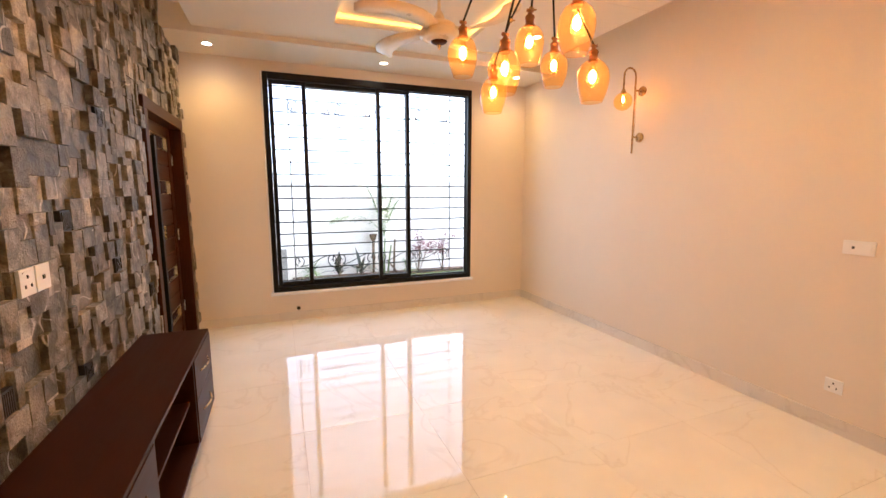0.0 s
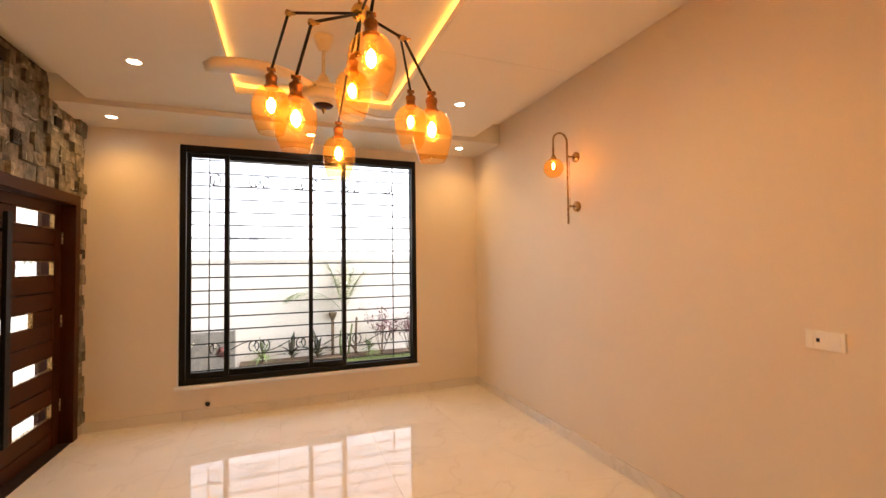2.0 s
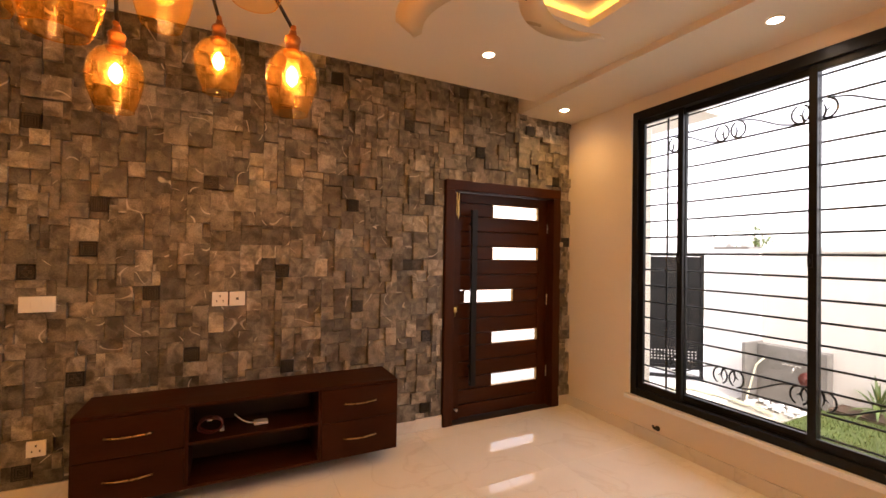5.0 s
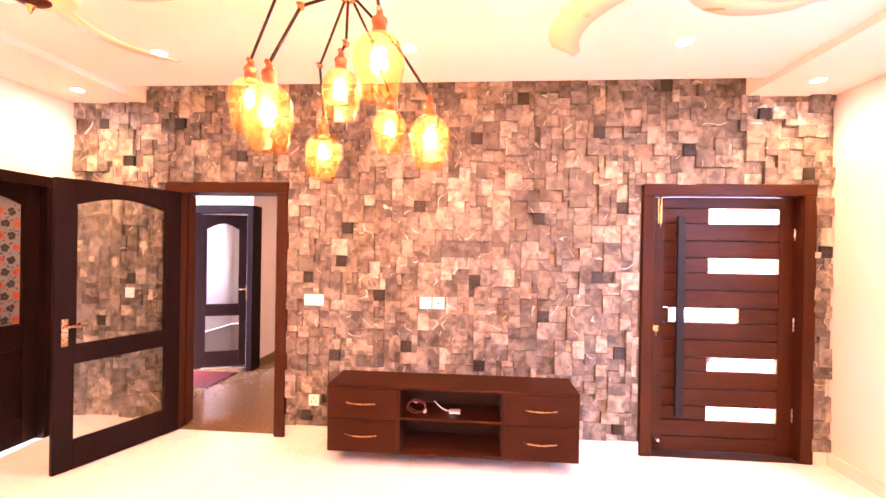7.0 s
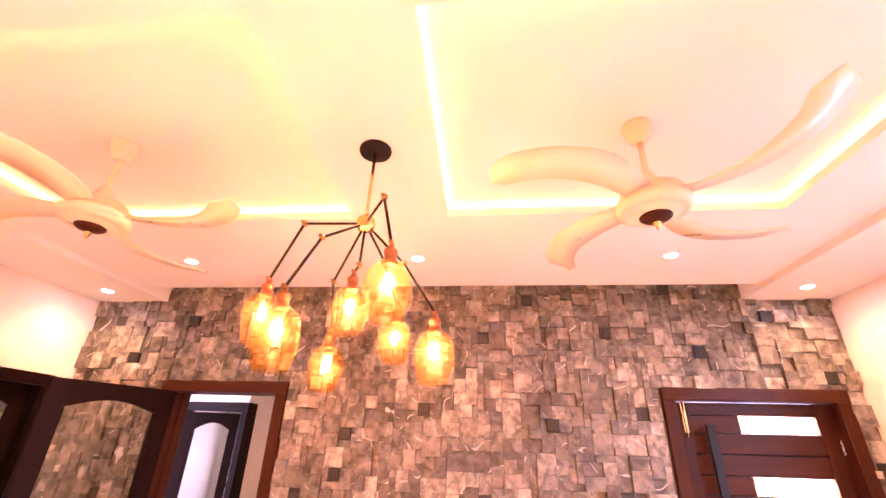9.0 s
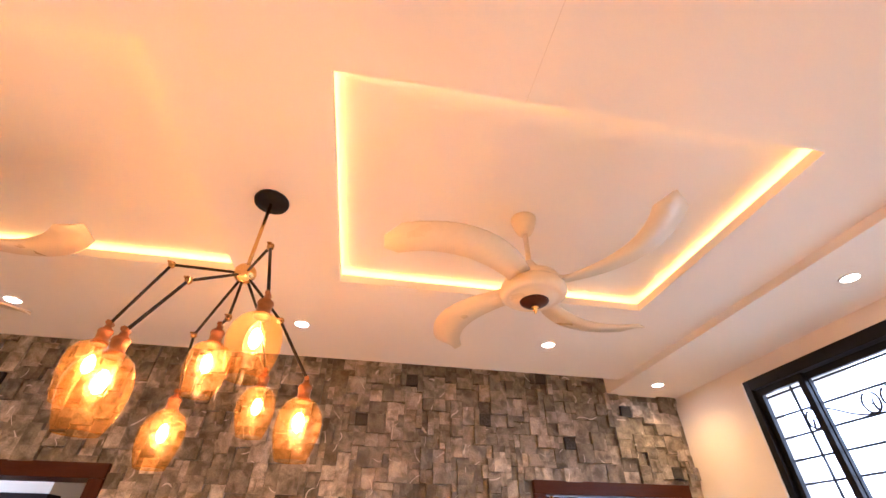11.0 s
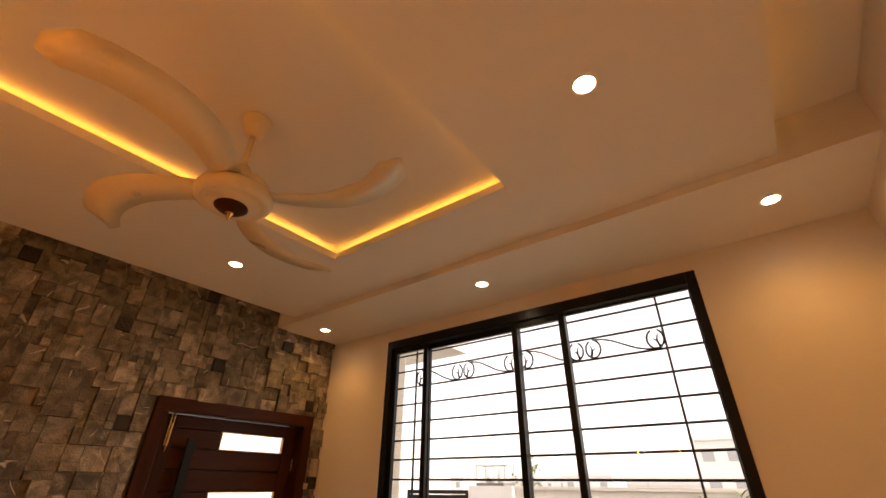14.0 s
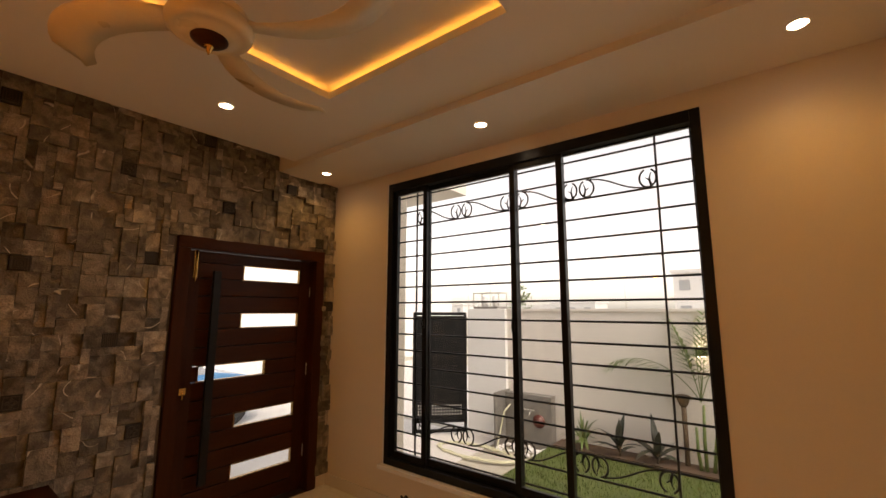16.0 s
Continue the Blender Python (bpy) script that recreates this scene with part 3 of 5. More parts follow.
def main_door():
    door_frame("door_frame_1", DOOR_Y[0], DOOR_Y[1], DOOR_TOP, "red-brown wooden door frame set in the stone wall")
    ya, yb, zt = DOOR_Y[0] + 0.098, DOOR_Y[1] - 0.098, DOOR_TOP - 0.10
    xf, xb = -0.062, -0.108
    t = thing("door_1", (-0.085, (ya + yb) / 2, 0.008), "shut red-brown wooden front door with five glass strips", "door", kind="structure")
    sl, sr = ya + 0.115, yb - 0.112
    part("stile", boxes((xb, xf, ya, sl, 0.008, zt), bevel=0.003), WOOD_V, t)
    part("stile", boxes((xb, xf, sr, yb, 0.008, zt), bevel=0.003), WOOD_V, t)
    part("rail", boxes((xb, xf, sl, sr, 2.062, zt), bevel=0.003), WOOD, t)
    xc = (xb + 0.010, xb + 0.019)
    core = [(*xc, sl - 0.002, sr + 0.002, a, b) for a, b in ((0.008, 0.277), (0.399, 0.692), (0.81, 1.10), (1.225, 1.517), (1.645, 1.93))]
    core += [(*xc, sl - 0.002, 4.922, a, b) for a, b in ((0.277, 0.399), (0.692, 0.81), (1.517, 1.645), (1.93, 2.064))] + [(*xc, 5.174, sr + 0.002, 1.10, 1.225)]
    part("core", boxes(*core), GROOVE, t)
    lights = {1: (1.93, 2.062), 4: (1.517, 1.645), 7: (1.10, 1.225), 10: (0.692, 0.810), 13: (0.277, 0.399)}
    zs = [2.062, 1.93, 1.787, 1.645, 1.517, 1.371, 1.225, 1.10, 0.955, 0.81, 0.692, 0.545, 0.399, 0.277, 0.14, 0.012]
    for i, (z1, z0) in enumerate(zip(zs, zs[1:])):
        glass = next((g for g in lights.values() if abs(g[0] - z0) < 0.01), None)
        if glass is None:
            part("plank", boxes((xb + 0.02, xf - 0.004, sl, sr, z0 + 0.005, z1 - 0.005), bevel=0.004), WOOD, t)
            continue
        ga, gb = (4.610, 5.168) if abs(z0 - 1.10) < 0.01 else (4.928, 5.480)
        ga, gb = max(ga, sl), min(gb, sr)
        if ga - sl > 0.02:
            part("plank", boxes((xb + 0.02, xf - 0.004, sl, ga - 0.008, z0 + 0.005, z1 - 0.005), bevel=0.004), WOOD, t)
        if sr - gb > 0.02:
            part("plank", boxes((xb + 0.02, xf - 0.004, gb + 0.008, sr, z0 + 0.005, z1 - 0.005), bevel=0.004), WOOD, t)
        part("beading", boxes((xb + 0.01, xf - 0.006, ga - 0.008, ga, z0, z1), (xb + 0.01, xf - 0.006, gb, gb + 0.008, z0, z1), (xb + 0.01, xf - 0.006, ga, gb, z0, z0 + 0.006), (xb + 0.01, xf - 0.006, ga, gb, z1 - 0.006, z1)), BRASS, t, "thin brassy glazing bead")
        p = part("pane", boxes((-0.088, -0.082, ga, gb, z0 + 0.006, z1 - 0.006)), PANE, t, "clear glass strip")
        p.visible_shadow = False
    h = part("pull_handle", boxes((xf + 0.055, xf + 0.085, 4.635, 4.695, 0.33, 1.99), bevel=0.004), BLACK, t, "long square black pull handle")
    for z in (0.50, 1.86):
        part("standoff", tube(bmesh.new(), ((xf - 0.004, 4.665, z), (xf + 0.056, 4.665, z)), 0.013, 12), BLACK, h)
    b = part("bolt", boxes((xf, xf + 0.008, 4.505, 4.535, 1.93, 2.16), bevel=0.002), GOLD, t, "brass tower bolt")
    part("rod", tube(bmesh.new(), ((xf + 0.014, 4.52, 1.90), (xf + 0.014, 4.52, 2.17)), 0.006, 10), GOLD, b)
    k = part("lock_plate", boxes((xf, xf + 0.006, 4.475, 4.525, 1.02, 1.07), bevel=0.002), GOLD, t, "square brass lock plate")
    part("thumb_turn", boxes((xf + 0.006, xf + 0.018, 4.495, 4.503, 0.985, 1.04), bevel=0.002), GOLD, k)
    part("door_stop", lathe(bmesh.new(), ((0.012, 0), (0.010, 0.03), (0.014, 0.032), (0.013, 0.04)), (xf, 4.52, 0.11), (1, 0, 0), 12), STEEL, t, "small steel door stop")
    for z in (0.30, 1.05, 1.80):
        part("hinge", tube(bmesh.new(), ((xf + 0.006, yb + 0.002, z), (xf + 0.006, yb + 0.002, z + 0.11)), 0.007, 10), STEEL, t)
    tagged(part("threshold", boxes((-0.25, 0.03, DOOR_Y[0] + 0.095, DOOR_Y[1] - 0.095, -0.02, 0.006)), GROOVE), "dark stone threshold under the front door", "threshold", kind="structure")


def arch(y0, y1, z_spring, rise, n=10):
    """Points of a shallow arch from y0 to y1."""
    return [(y0 + (y1 - y0) * i / n, z_spring + rise * math.sin(math.pi * i / n)) for i in range(n + 1)]


def glazed_leaf(name, width, height, label, wood, upper_mat, rise=0.07, mid=(0.80, 0.92), print_flowers=False, lower=True, stile=0.125):
    """A leaf with an arched upper pane and a lower pane, built in the yz plane from a hinge at the origin."""
    t = thing(name, (0, 0, 0), label, "door", kind="structure")
    th = 0.02
    s = stile
    part("stile", boxes((-th, th, 0, s, 0.008, height), bevel=0.004), wood, t)
    part("stile", boxes((-th, th, width - s, width, 0.008, height), bevel=0.004), wood, t)
    part("bottom_rail", boxes((-th, th, s, width - s, 0.008, 0.21), bevel=0.004), wood, t)
    part("middle_rail", boxes((-th, th, s, width - s, *mid), bevel=0.004), wood, t)
    bm = bmesh.new()
    zs = height - 0.12 - rise
    pts = arch(s, width - s, zs, rise)
    for (ya, za), (yb, zb) in zip(pts, pts[1:]):
        vs = [bm.verts.new((x, y, z)) for x in (-th, th) for y, z in ((ya, za), (yb, zb), (yb, height), (ya, height))]
        for f in ((0, 1, 2, 3), (7, 6, 5, 4), (0, 4, 5, 1), (2, 6, 7, 3)):
            bm.faces.new([vs[i] for i in f])
    bmesh.ops.remove_doubles(bm, verts=bm.verts, dist=0.0005)
    part("top_rail", bm, wood, t)
    bm = bmesh.new()
    tri = [bm.verts.new((x, y, z)) for x in (-0.003, 0.003) for y, z in [(s, mid[1])] + [(y, z + 0.01) for y, z in pts] + [(width - s, mid[1])]]
    n = len(tri) // 2
    bm.faces.new(tri[:n])
    bm.faces.new(tri[n:][::-1])
    for k in range(n):
        bm.faces.new((tri[k], tri[(k + 1) % n], tri[n + (k + 1) % n], tri[n + k]))
    up = part("upper_pane", bm, upper_mat, t, "arched glass pane")
    lo = part("lower_pane", boxes((-0.003, 0.003, s, width - s, 0.21, mid[0])), upper_mat if lower else wood, t)
    part("beading", boxes((-0.013, 0.013, s, s + 0.012, mid[1], zs), (-0.013, 0.013, width - s - 0.012, width - s, mid[1], zs), (-0.013, 0.013, s, width - s, mid[1], mid[1] + 0.012),
                          (-0.013, 0.013, s, width - s, mid[0] - 0.012, mid[0]), (-0.013, 0.013, s, width - s, 0.21, 0.222)), wood, t)
    if print_flowers:
        rng = random.Random(5)
        flow, leaf = bmesh.new(), bmesh.new()
        for r in range(11):
            for c in range(7):
                y, z = s + 0.04 + 0.085 * c + (0.04 if r % 2 else 0), mid[1] + 0.05 + 0.098 * r
                if y > width - s - 0.03 or z > zs:
                    continue
                dark = (r + c) % 2
                tgt, rad, k = (leaf, 0.034, 5) if dark else (flow, 0.032, 6)
                for j in range(k):
                    a = 2 * math.pi * j / k + rng.random()
                    ring = [tgt.verts.new((-0.0042, y + 0.55 * rad * math.cos(a) + 0.5 * rad * math.cos(q), z + 0.55 * rad * math.sin(a) + 0.5 * rad * math.sin(q))) for q in [i * math.pi / 3 for i in range(6)]]
                    tgt.faces.new(ring)
                for j in range(4):
                    a, d = rng.random() * 6.28, rad * (1.3 + rng.random() * 0.5)
                    cy, cz = y + d * math.cos(a), z + d * math.sin(a)
                    leaf.faces.new([leaf.verts.new((-0.0042, cy + 0.009 * math.cos(q), cz + 0.006 * math.sin(q))) for q in [i * math.pi / 2 + a for i in range(4)]])
        part("flower_print", flow, ORANGE, up, "printed orange flowers")
        part("leaf_print", leaf, INK, up, "printed dark leaves")
    for sx in (1, -1):
        p = part("lock_plate", boxes((sx * th, sx * (th + 0.006), width - 0.085, width - 0.045, 0.93, 1.13), bevel=0.002) if sx > 0 else boxes((-th - 0.006, -th, width - 0.085, width - 0.045, 0.93, 1.13), bevel=0.002), BRASS, t)
        x = sx * (th + 0.04)
        part("lever_handle", tube(bmesh.new(), ((sx * th, width - 0.065, 1.075), (x, width - 0.065, 1.075), (x, width - 0.09, 1.075), (x, width - 0.19, 1.068)), 0.009, 10), BRASS, p, "brass lever handle")
    return t


main_door()
door_frame("door_frame_2", HALL_Y[0], HALL_Y[1], DOOR_TOP, "dark red-brown wooden frame of the open hall doorway")
hall_leaf = glazed_leaf("door_2", 0.90, 2.16, "dark walnut door with arched clear glass, standing open", LEAF_WOOD, PANE)
hall_leaf.matrix_basis = pose(-0.005, 0.288, 0, 0, 0, 0) @ pose(0, 0, 0, 0, 0, -112)
back_frame = thing("door_frame_3", (1.0, Y0 - 0.05, 0), "dark walnut frame of the double door", "door frame", kind="structure")
for x0, x1 in ((0.18, 0.28), (1.77, 1.87)):
    part("jamb", boxes((x0, x1, Y0 - 0.2, Y0 + 0.015, 0, DOOR_TOP - 0.09), bevel=0.005), LEAF_WOOD, back_frame)
part("head", boxes((0.18, 1.87, Y0 - 0.2, Y0 + 0.015, DOOR_TOP - 0.09, DOOR_TOP), bevel=0.005), LEAF_WOOD, back_frame)
for hx, rz in ((0.282, -90), (1.768, 90)):
    lf = glazed_leaf("door_3", 0.742, 2.18, "shut dark walnut door with flower-printed frosted glass", LEAF_WOOD, FROST, print_flowers=True, lower=False, mid=(0.80, 1.0))
    lf.matrix_basis = pose(hx, Y0 - 0.07, 0, 0, 0, rz) @ (Matrix.Identity(4) if rz == -90 else Matrix.Diagonal((-1, 1, 1, 1)))
hf = thing("door_frame_4", (-1.8, -0.43, 0), "dark walnut frame of the far hall doorway", "door frame", kind="structure")
for y0, y1 in ((-0.93, -0.86), (-0.07, 0.0)):
    part("jamb", boxes((-2.0, -1.77, y0, y1 + 0.01, 0, 2.12), bevel=0.004), LEAF_WOOD, hf)
part("head", boxes((-2.0, -1.77, -0.93, 0.01, 2.12, 2.22), bevel=0.004), LEAF_WOOD, hf)
far_leaf = glazed_leaf("door_4", 0.76, 2.10, "dark walnut hall door with bright arched glass", LEAF_WOOD, PANE, rise=0.09, mid=(0.72, 0.86), stile=0.17)
far_leaf.matrix_basis = pose(-1.78, -0.85, 0, 0, 0, 22)
structure("hall_skirting", boxes((-5.0, -2.0, 0.0, 0.015, 0, 0.11)), GRANITE, "dark granite hall skirting", "skirting")
structure("hall_rug", boxes((-1.7, -1.1, -0.85, -0.15, -0.003, 0.006), bevel=0.002), REDCORD, "dark red rug on the granite hall floor", "rug")


# ---- media cabinet ----
def cabinet():
    t = thing("tv_cabinet", (0.235, 2.79, 0.13), "dark red wooden low cabinet hung on the stone wall", "cabinet")
    xa, xb, ya, yb, za, zb = 0.045, 0.43, 1.842, 3.762, 0.103, 0.620
    part("top", boxes((xa, xb, ya, yb, zb - 0.02, zb), bevel=0.002), CAB, t)
    part("bottom", boxes((xa, xb, ya, yb, za, za + 0.02), bevel=0.002), CAB, t)
    for y in (ya, yb - 0.018):
        part("side", boxes((xa, xb, y, y + 0.018, za + 0.02, zb - 0.02), bevel=0.001), CAB, t)
    for y in (2.388, 3.184):
        part("divider", boxes((xa, xb - 0.002, y, y + 0.02, za + 0.02, zb - 0.02)), CAB, t)
    part("back", boxes((xa, xa + 0.012, ya + 0.018, yb - 0.018, za + 0.02, zb - 0.02)), CAB_IN, t)
    part("shelf", boxes((xa + 0.012, xb - 0.03, 2.408, 3.184, 0.356, 0.374)), CAB, t)
    for y0, y1 in ((ya + 0.004, 2.386), (3.206, yb - 0.004)):
        for z0, z1 in ((za + 0.004, 0.361), (0.366, zb - 0.023)):
            d = part("drawer", boxes((xb - 0.016, xb + 0.004, y0, y1, z0, z1), (xa + 0.03, xb - 0.016, y0 + 0.03, y1 - 0.03, z0 + 0.03, z0 + 0.05), bevel=0.0015), CAB, t)
            ym, zm = (y0 + y1) / 2 - 0.005, (z0 + z1) / 2 + 0.003
            pts = [(xb + 0.004 + 0.026 * math.sin(math.pi * i / 8), ym - 0.12 + 0.03 * i, zm) for i in range(9)]
            bm = bmesh.new()
            tube(bm, pts, 0.0055, 8)
            part("handle", bm, BRASS, d, "bowed antique brass handle")
    c = thing("cable_coil", (0.25, 2.52, 0.374), "coiled dark red cable with white ends on the shelf", "cable")
    pts = [(0.28 + 0.03 * math.sin(a * 1.3) + 0.01 * k / 40, 2.52 + 0.07 * math.cos(a), 0.383 + 0.045 + 0.045 * math.sin(a)) for k, a in ((k, k * 0.32) for k in range(52))]
    part("cord", tube(bmesh.new(), pts, 0.006, 8), REDCORD, c)
    part("plug", boxes((0.27, 0.30, 2.575, 2.60, 0.375, 0.403), bevel=0.004), WHITEPLUG, c, "white plastic plug")
    part("end", boxes((0.28, 0.30, 2.50, 2.53, 0.453, 0.468), bevel=0.003), WHITEPLUG, c, "white cable end")
    w = thing("white_adapter", (0.25, 2.80, 0.374), "white plastic adapter with cable on the shelf", "adapter")
    part("body", boxes((0.22, 0.29, 2.78, 2.87, 0.375, 0.393), bevel=0.006), WHITEPLUG, w)
    part("lead", tube(bmesh.new(), [(0.25, 2.78 - 0.02 * k, 0.385 + 0.0035 * k * k * 0.6) for k in range(7)], 0.005, 8), WHITEPLUG, w)


cabinet()


# ---- plates ----
def plate_x(name, x, y0, y1, z0, z1, facing, label, category, holes=()):
    t = thing(name, (x, (y0 + y1) / 2, z0), label, category)
    d = 0.013 * facing
    xs = sorted((x, x + d))
    part("plate", boxes((xs[0], xs[1], y0, y1, z0, z1), bevel=0.002), PLATE, t)
    w, h = y1 - y0, z1 - z0
    for a, b, c, e, m in holes:
        f = sorted((x + d, x + d + 0.003 * facing))
        part("rocker" if m is PLATE else "slot", boxes((f[0], f[1], y0 + a * w, y0 + b * w, z0 + c * h, z0 + e * h)), m, t)
    return t


SOCKET = ((0.46, 0.54, 0.64, 0.76, DARKHOLE), (0.27, 0.33, 0.30, 0.42, DARKHOLE), (0.67, 0.73, 0.30, 0.42, DARKHOLE), (0.2, 0.8, 0.84, 0.9, PLATE))
plate_x("wall_socket", 0.042, 2.502, 2.602, 1.172, 1.273, 1, "white plastic wall socket on the stone wall", "socket", SOCKET)
plate_x("tv_outlet", 0.042, 2.612, 2.713, 1.172, 1.273, 1, "white plastic aerial outlet on the stone wall", "socket", ((0.42, 0.58, 0.42, 0.58, DARKHOLE),))
plate_x("light_switch", 0.042, 1.486, 1.658, 1.174, 1.271, 1, "white plastic switch plate on the stone wall", "switch", ((0.1, 0.33, 0.2, 0.8, PLATE), (0.38, 0.61, 0.2, 0.8, PLATE), (0.66, 0.9, 0.2, 0.8, PLATE)))
plate_x("wall_socket", 0.042, 1.538, 1.630, 0.300, 0.395, 1, "white plastic wall socket low on the stone wall", "socket", SOCKET)
plate_x("light_switch", X1, 1.953, 2.108, 1.164, 1.250, -1, "white plastic switch plate on the cream wall", "switch", ((0.1, 0.5, 0.2, 0.8, PLATE), (0.62, 0.70, 0.4, 0.6, DARKHOLE), (0.78, 0.9, 0.2, 0.8, PLATE)))
plate_x("wall_socket", X1, 2.015, 2.108, 0.262, 0.350, -1, "white plastic wall socket on the cream wall", "socket", SOCKET)
plate_x("light_switch", 0.042, -0.18, -0.10, 1.20, 1.29, 1, "white plastic switch plate behind the open door", "switch", ((0.25, 0.75, 0.2, 0.8, PLATE),))
stub = thing("cable_outlet", (1.085, Y1, 0.14), "dark cable stub poking from the cream wall", "cable outlet")
part("grommet", lathe(bmesh.new(), ((0.022, 0), (0.022, 0.006), (0.014, 0.012)), (1.085, Y1, 0.14), (0, -1, 0), 14), RUBBER, stub)
part("stub", tube(bmesh.new(), ((1.085, Y1 + 0.01, 0.14), (1.085, Y1 - 0.03, 0.142), (1.08, Y1 - 0.045, 0.155), (1.075, Y1 - 0.05, 0.17)), 0.010, 8), RUBBER, stub)


# ---- downlights ----
def downlight(x, y, z):
    t = thing("downlight", (x, y, z), "round white recessed ceiling downlight, switched on", "downlight", "ceiling downlights")
    part("rim", lathe(bmesh.new(), ((0.033, -0.001), (0.047, -0.001), (0.050, -0.006), (0.046, -0.009), (0.040, -0.008)), (x, y, z), seg=24, cap=False), PLATE, t, "white rim")
    part("diffuser", lathe(bmesh.new(), ((0.001, -0.006), (0.040, -0.006), (0.040, -0.003)), (x, y, z), seg=20), DISCM, t, "glowing diffuser")
    lamp = new("beam", bpy.data.lights.new("beam", "SPOT"))
    lamp.data.energy, lamp.data.color, lamp.data.spot_size, lamp.data.spot_blend, lamp.data.shadow_soft_size = SPOT_POWER, WARM, radians(144), 1.0, 0.035
    lamp.parent = t
    lamp.location = (0, 0, -0.016)


for y in (0.76, 2.505, 4.26):
    for x in (0.86, 3.32):
        downlight(x, y, PANEL)
for y in (5.445, -0.37):
    for x in (0.35, 2.10, 3.81):
        downlight(x, y, SOFFIT)


# two unseen hall lamps, assumed here to light the hall warmly
downlight(-1.0, 0.9, 3.0)
downlight(-3.2, 1.0, 3.0)


# ---- ceiling fans ----
def fan(x, y, first):
    t = thing("ceiling_fan", (x, y, COFFER), "cream four-bladed ceiling fan with a dark brown bottom cap", "ceiling fan", "ceiling fans")
    part("canopy", lathe(bmesh.new(), ((0.062, 0), (0.062, -0.012), (0.052, -0.05), (0.036, -0.085), (0.022, -0.095)), (x, y, COFFER), seg=24), CREAM, t)
    part("rod", tube(bmesh.new(), ((x, y, COFFER - 0.09), (x, y, 2.785)), 0.012, 12), CREAM, t)
    part("collar", lathe(bmesh.new(), ((0.02, 0.09), (0.032, 0.07), (0.05, 0.02), (0.06, 0.0)), (x, y, 2.757), seg=20), CREAM, t)
    m = part("motor", lathe(bmesh.new(), ((0.03, 2.770), (0.10, 2.763), (0.122, 2.747), (0.126, 2.725), (0.122, 2.715), (0.138, 2.710), (0.146, 2.690), (0.140, 2.667), (0.118, 2.653), (0.112, 2.658), (0.085, 2.647), (0.06, 2.640)), (x, y, 0), seg=36), CREAM, t)
    part("bottom_cap", lathe(bmesh.new(), ((0.062, 2.647), (0.062, 2.637), (0.05, 2.627), (0.025, 2.620), (0.01, 2.618)), (x, y, 0), seg=24), WOOD_V, m, "dark brown bottom cap")
    part("finial", lathe(bmesh.new(), ((0.012, 2.619), (0.018, 2.613), (0.012, 2.605), (0.008, 2.593), (0.002, 2.580)), (x, y, 0), seg=14), GOLD, m, "small brass finial")
    for k in range(4):
        a0 = radians(first + 90 * k)
        bm = bmesh.new()
        n = 14
        rows = []
        for i in range(n + 1):
            s = i / n
            r = 0.13 + 0.57 * s
            a = a0 - 0.50 * s * s
            w = (0.045 + 0.030 * math.sin(min(1, s * 1.25) * math.pi * 0.62)) * (1 if s < 0.9 else math.sqrt(max(0.06, 1 - ((s - 0.9) / 0.1) ** 2)))
            cx, cy = x + r * math.cos(a), y + r * math.sin(a)
            da = a - 0.45 * s
            nx, ny = -math.sin(da), math.cos(da)
            tilt = 0.014
            zz = 2.707 - 0.008 * s
            rows.append([bm.verts.new((cx + q * w * nx, cy + q * w * ny, zz + q * tilt + dz)) for q, dz in ((-1, 0), (0, 0.006), (1, 0), (1, -0.005), (0, -0.001), (-1, -0.005))])
        for r0, r1 in zip(rows, rows[1:]):
            for j in range(6):
                f = bm.faces.new((r0[j], r0[(j + 1) % 6], r1[(j + 1) % 6], r1[j]))
                f.smooth = True
        bm.faces.new(rows[0][::-1])
        bm.faces.new(rows[-1])
        b = part("blade", bm, CREAM, t)
        c, s_ = math.cos(a0), math.sin(a0)
        part("bracket", tube(bmesh.new(), ((x + 0.11 * c, y + 0.11 * s_, 2.725), (x + 0.15 * c, y + 0.15 * s_, 2.715), (x + 0.2 * c, y + 0.2 * s_, 2.713)), 0.014, 8, 0.008), CREAM, b)


fan(2.085, 3.66, 48)
fan(2.10, 1.22, 20)


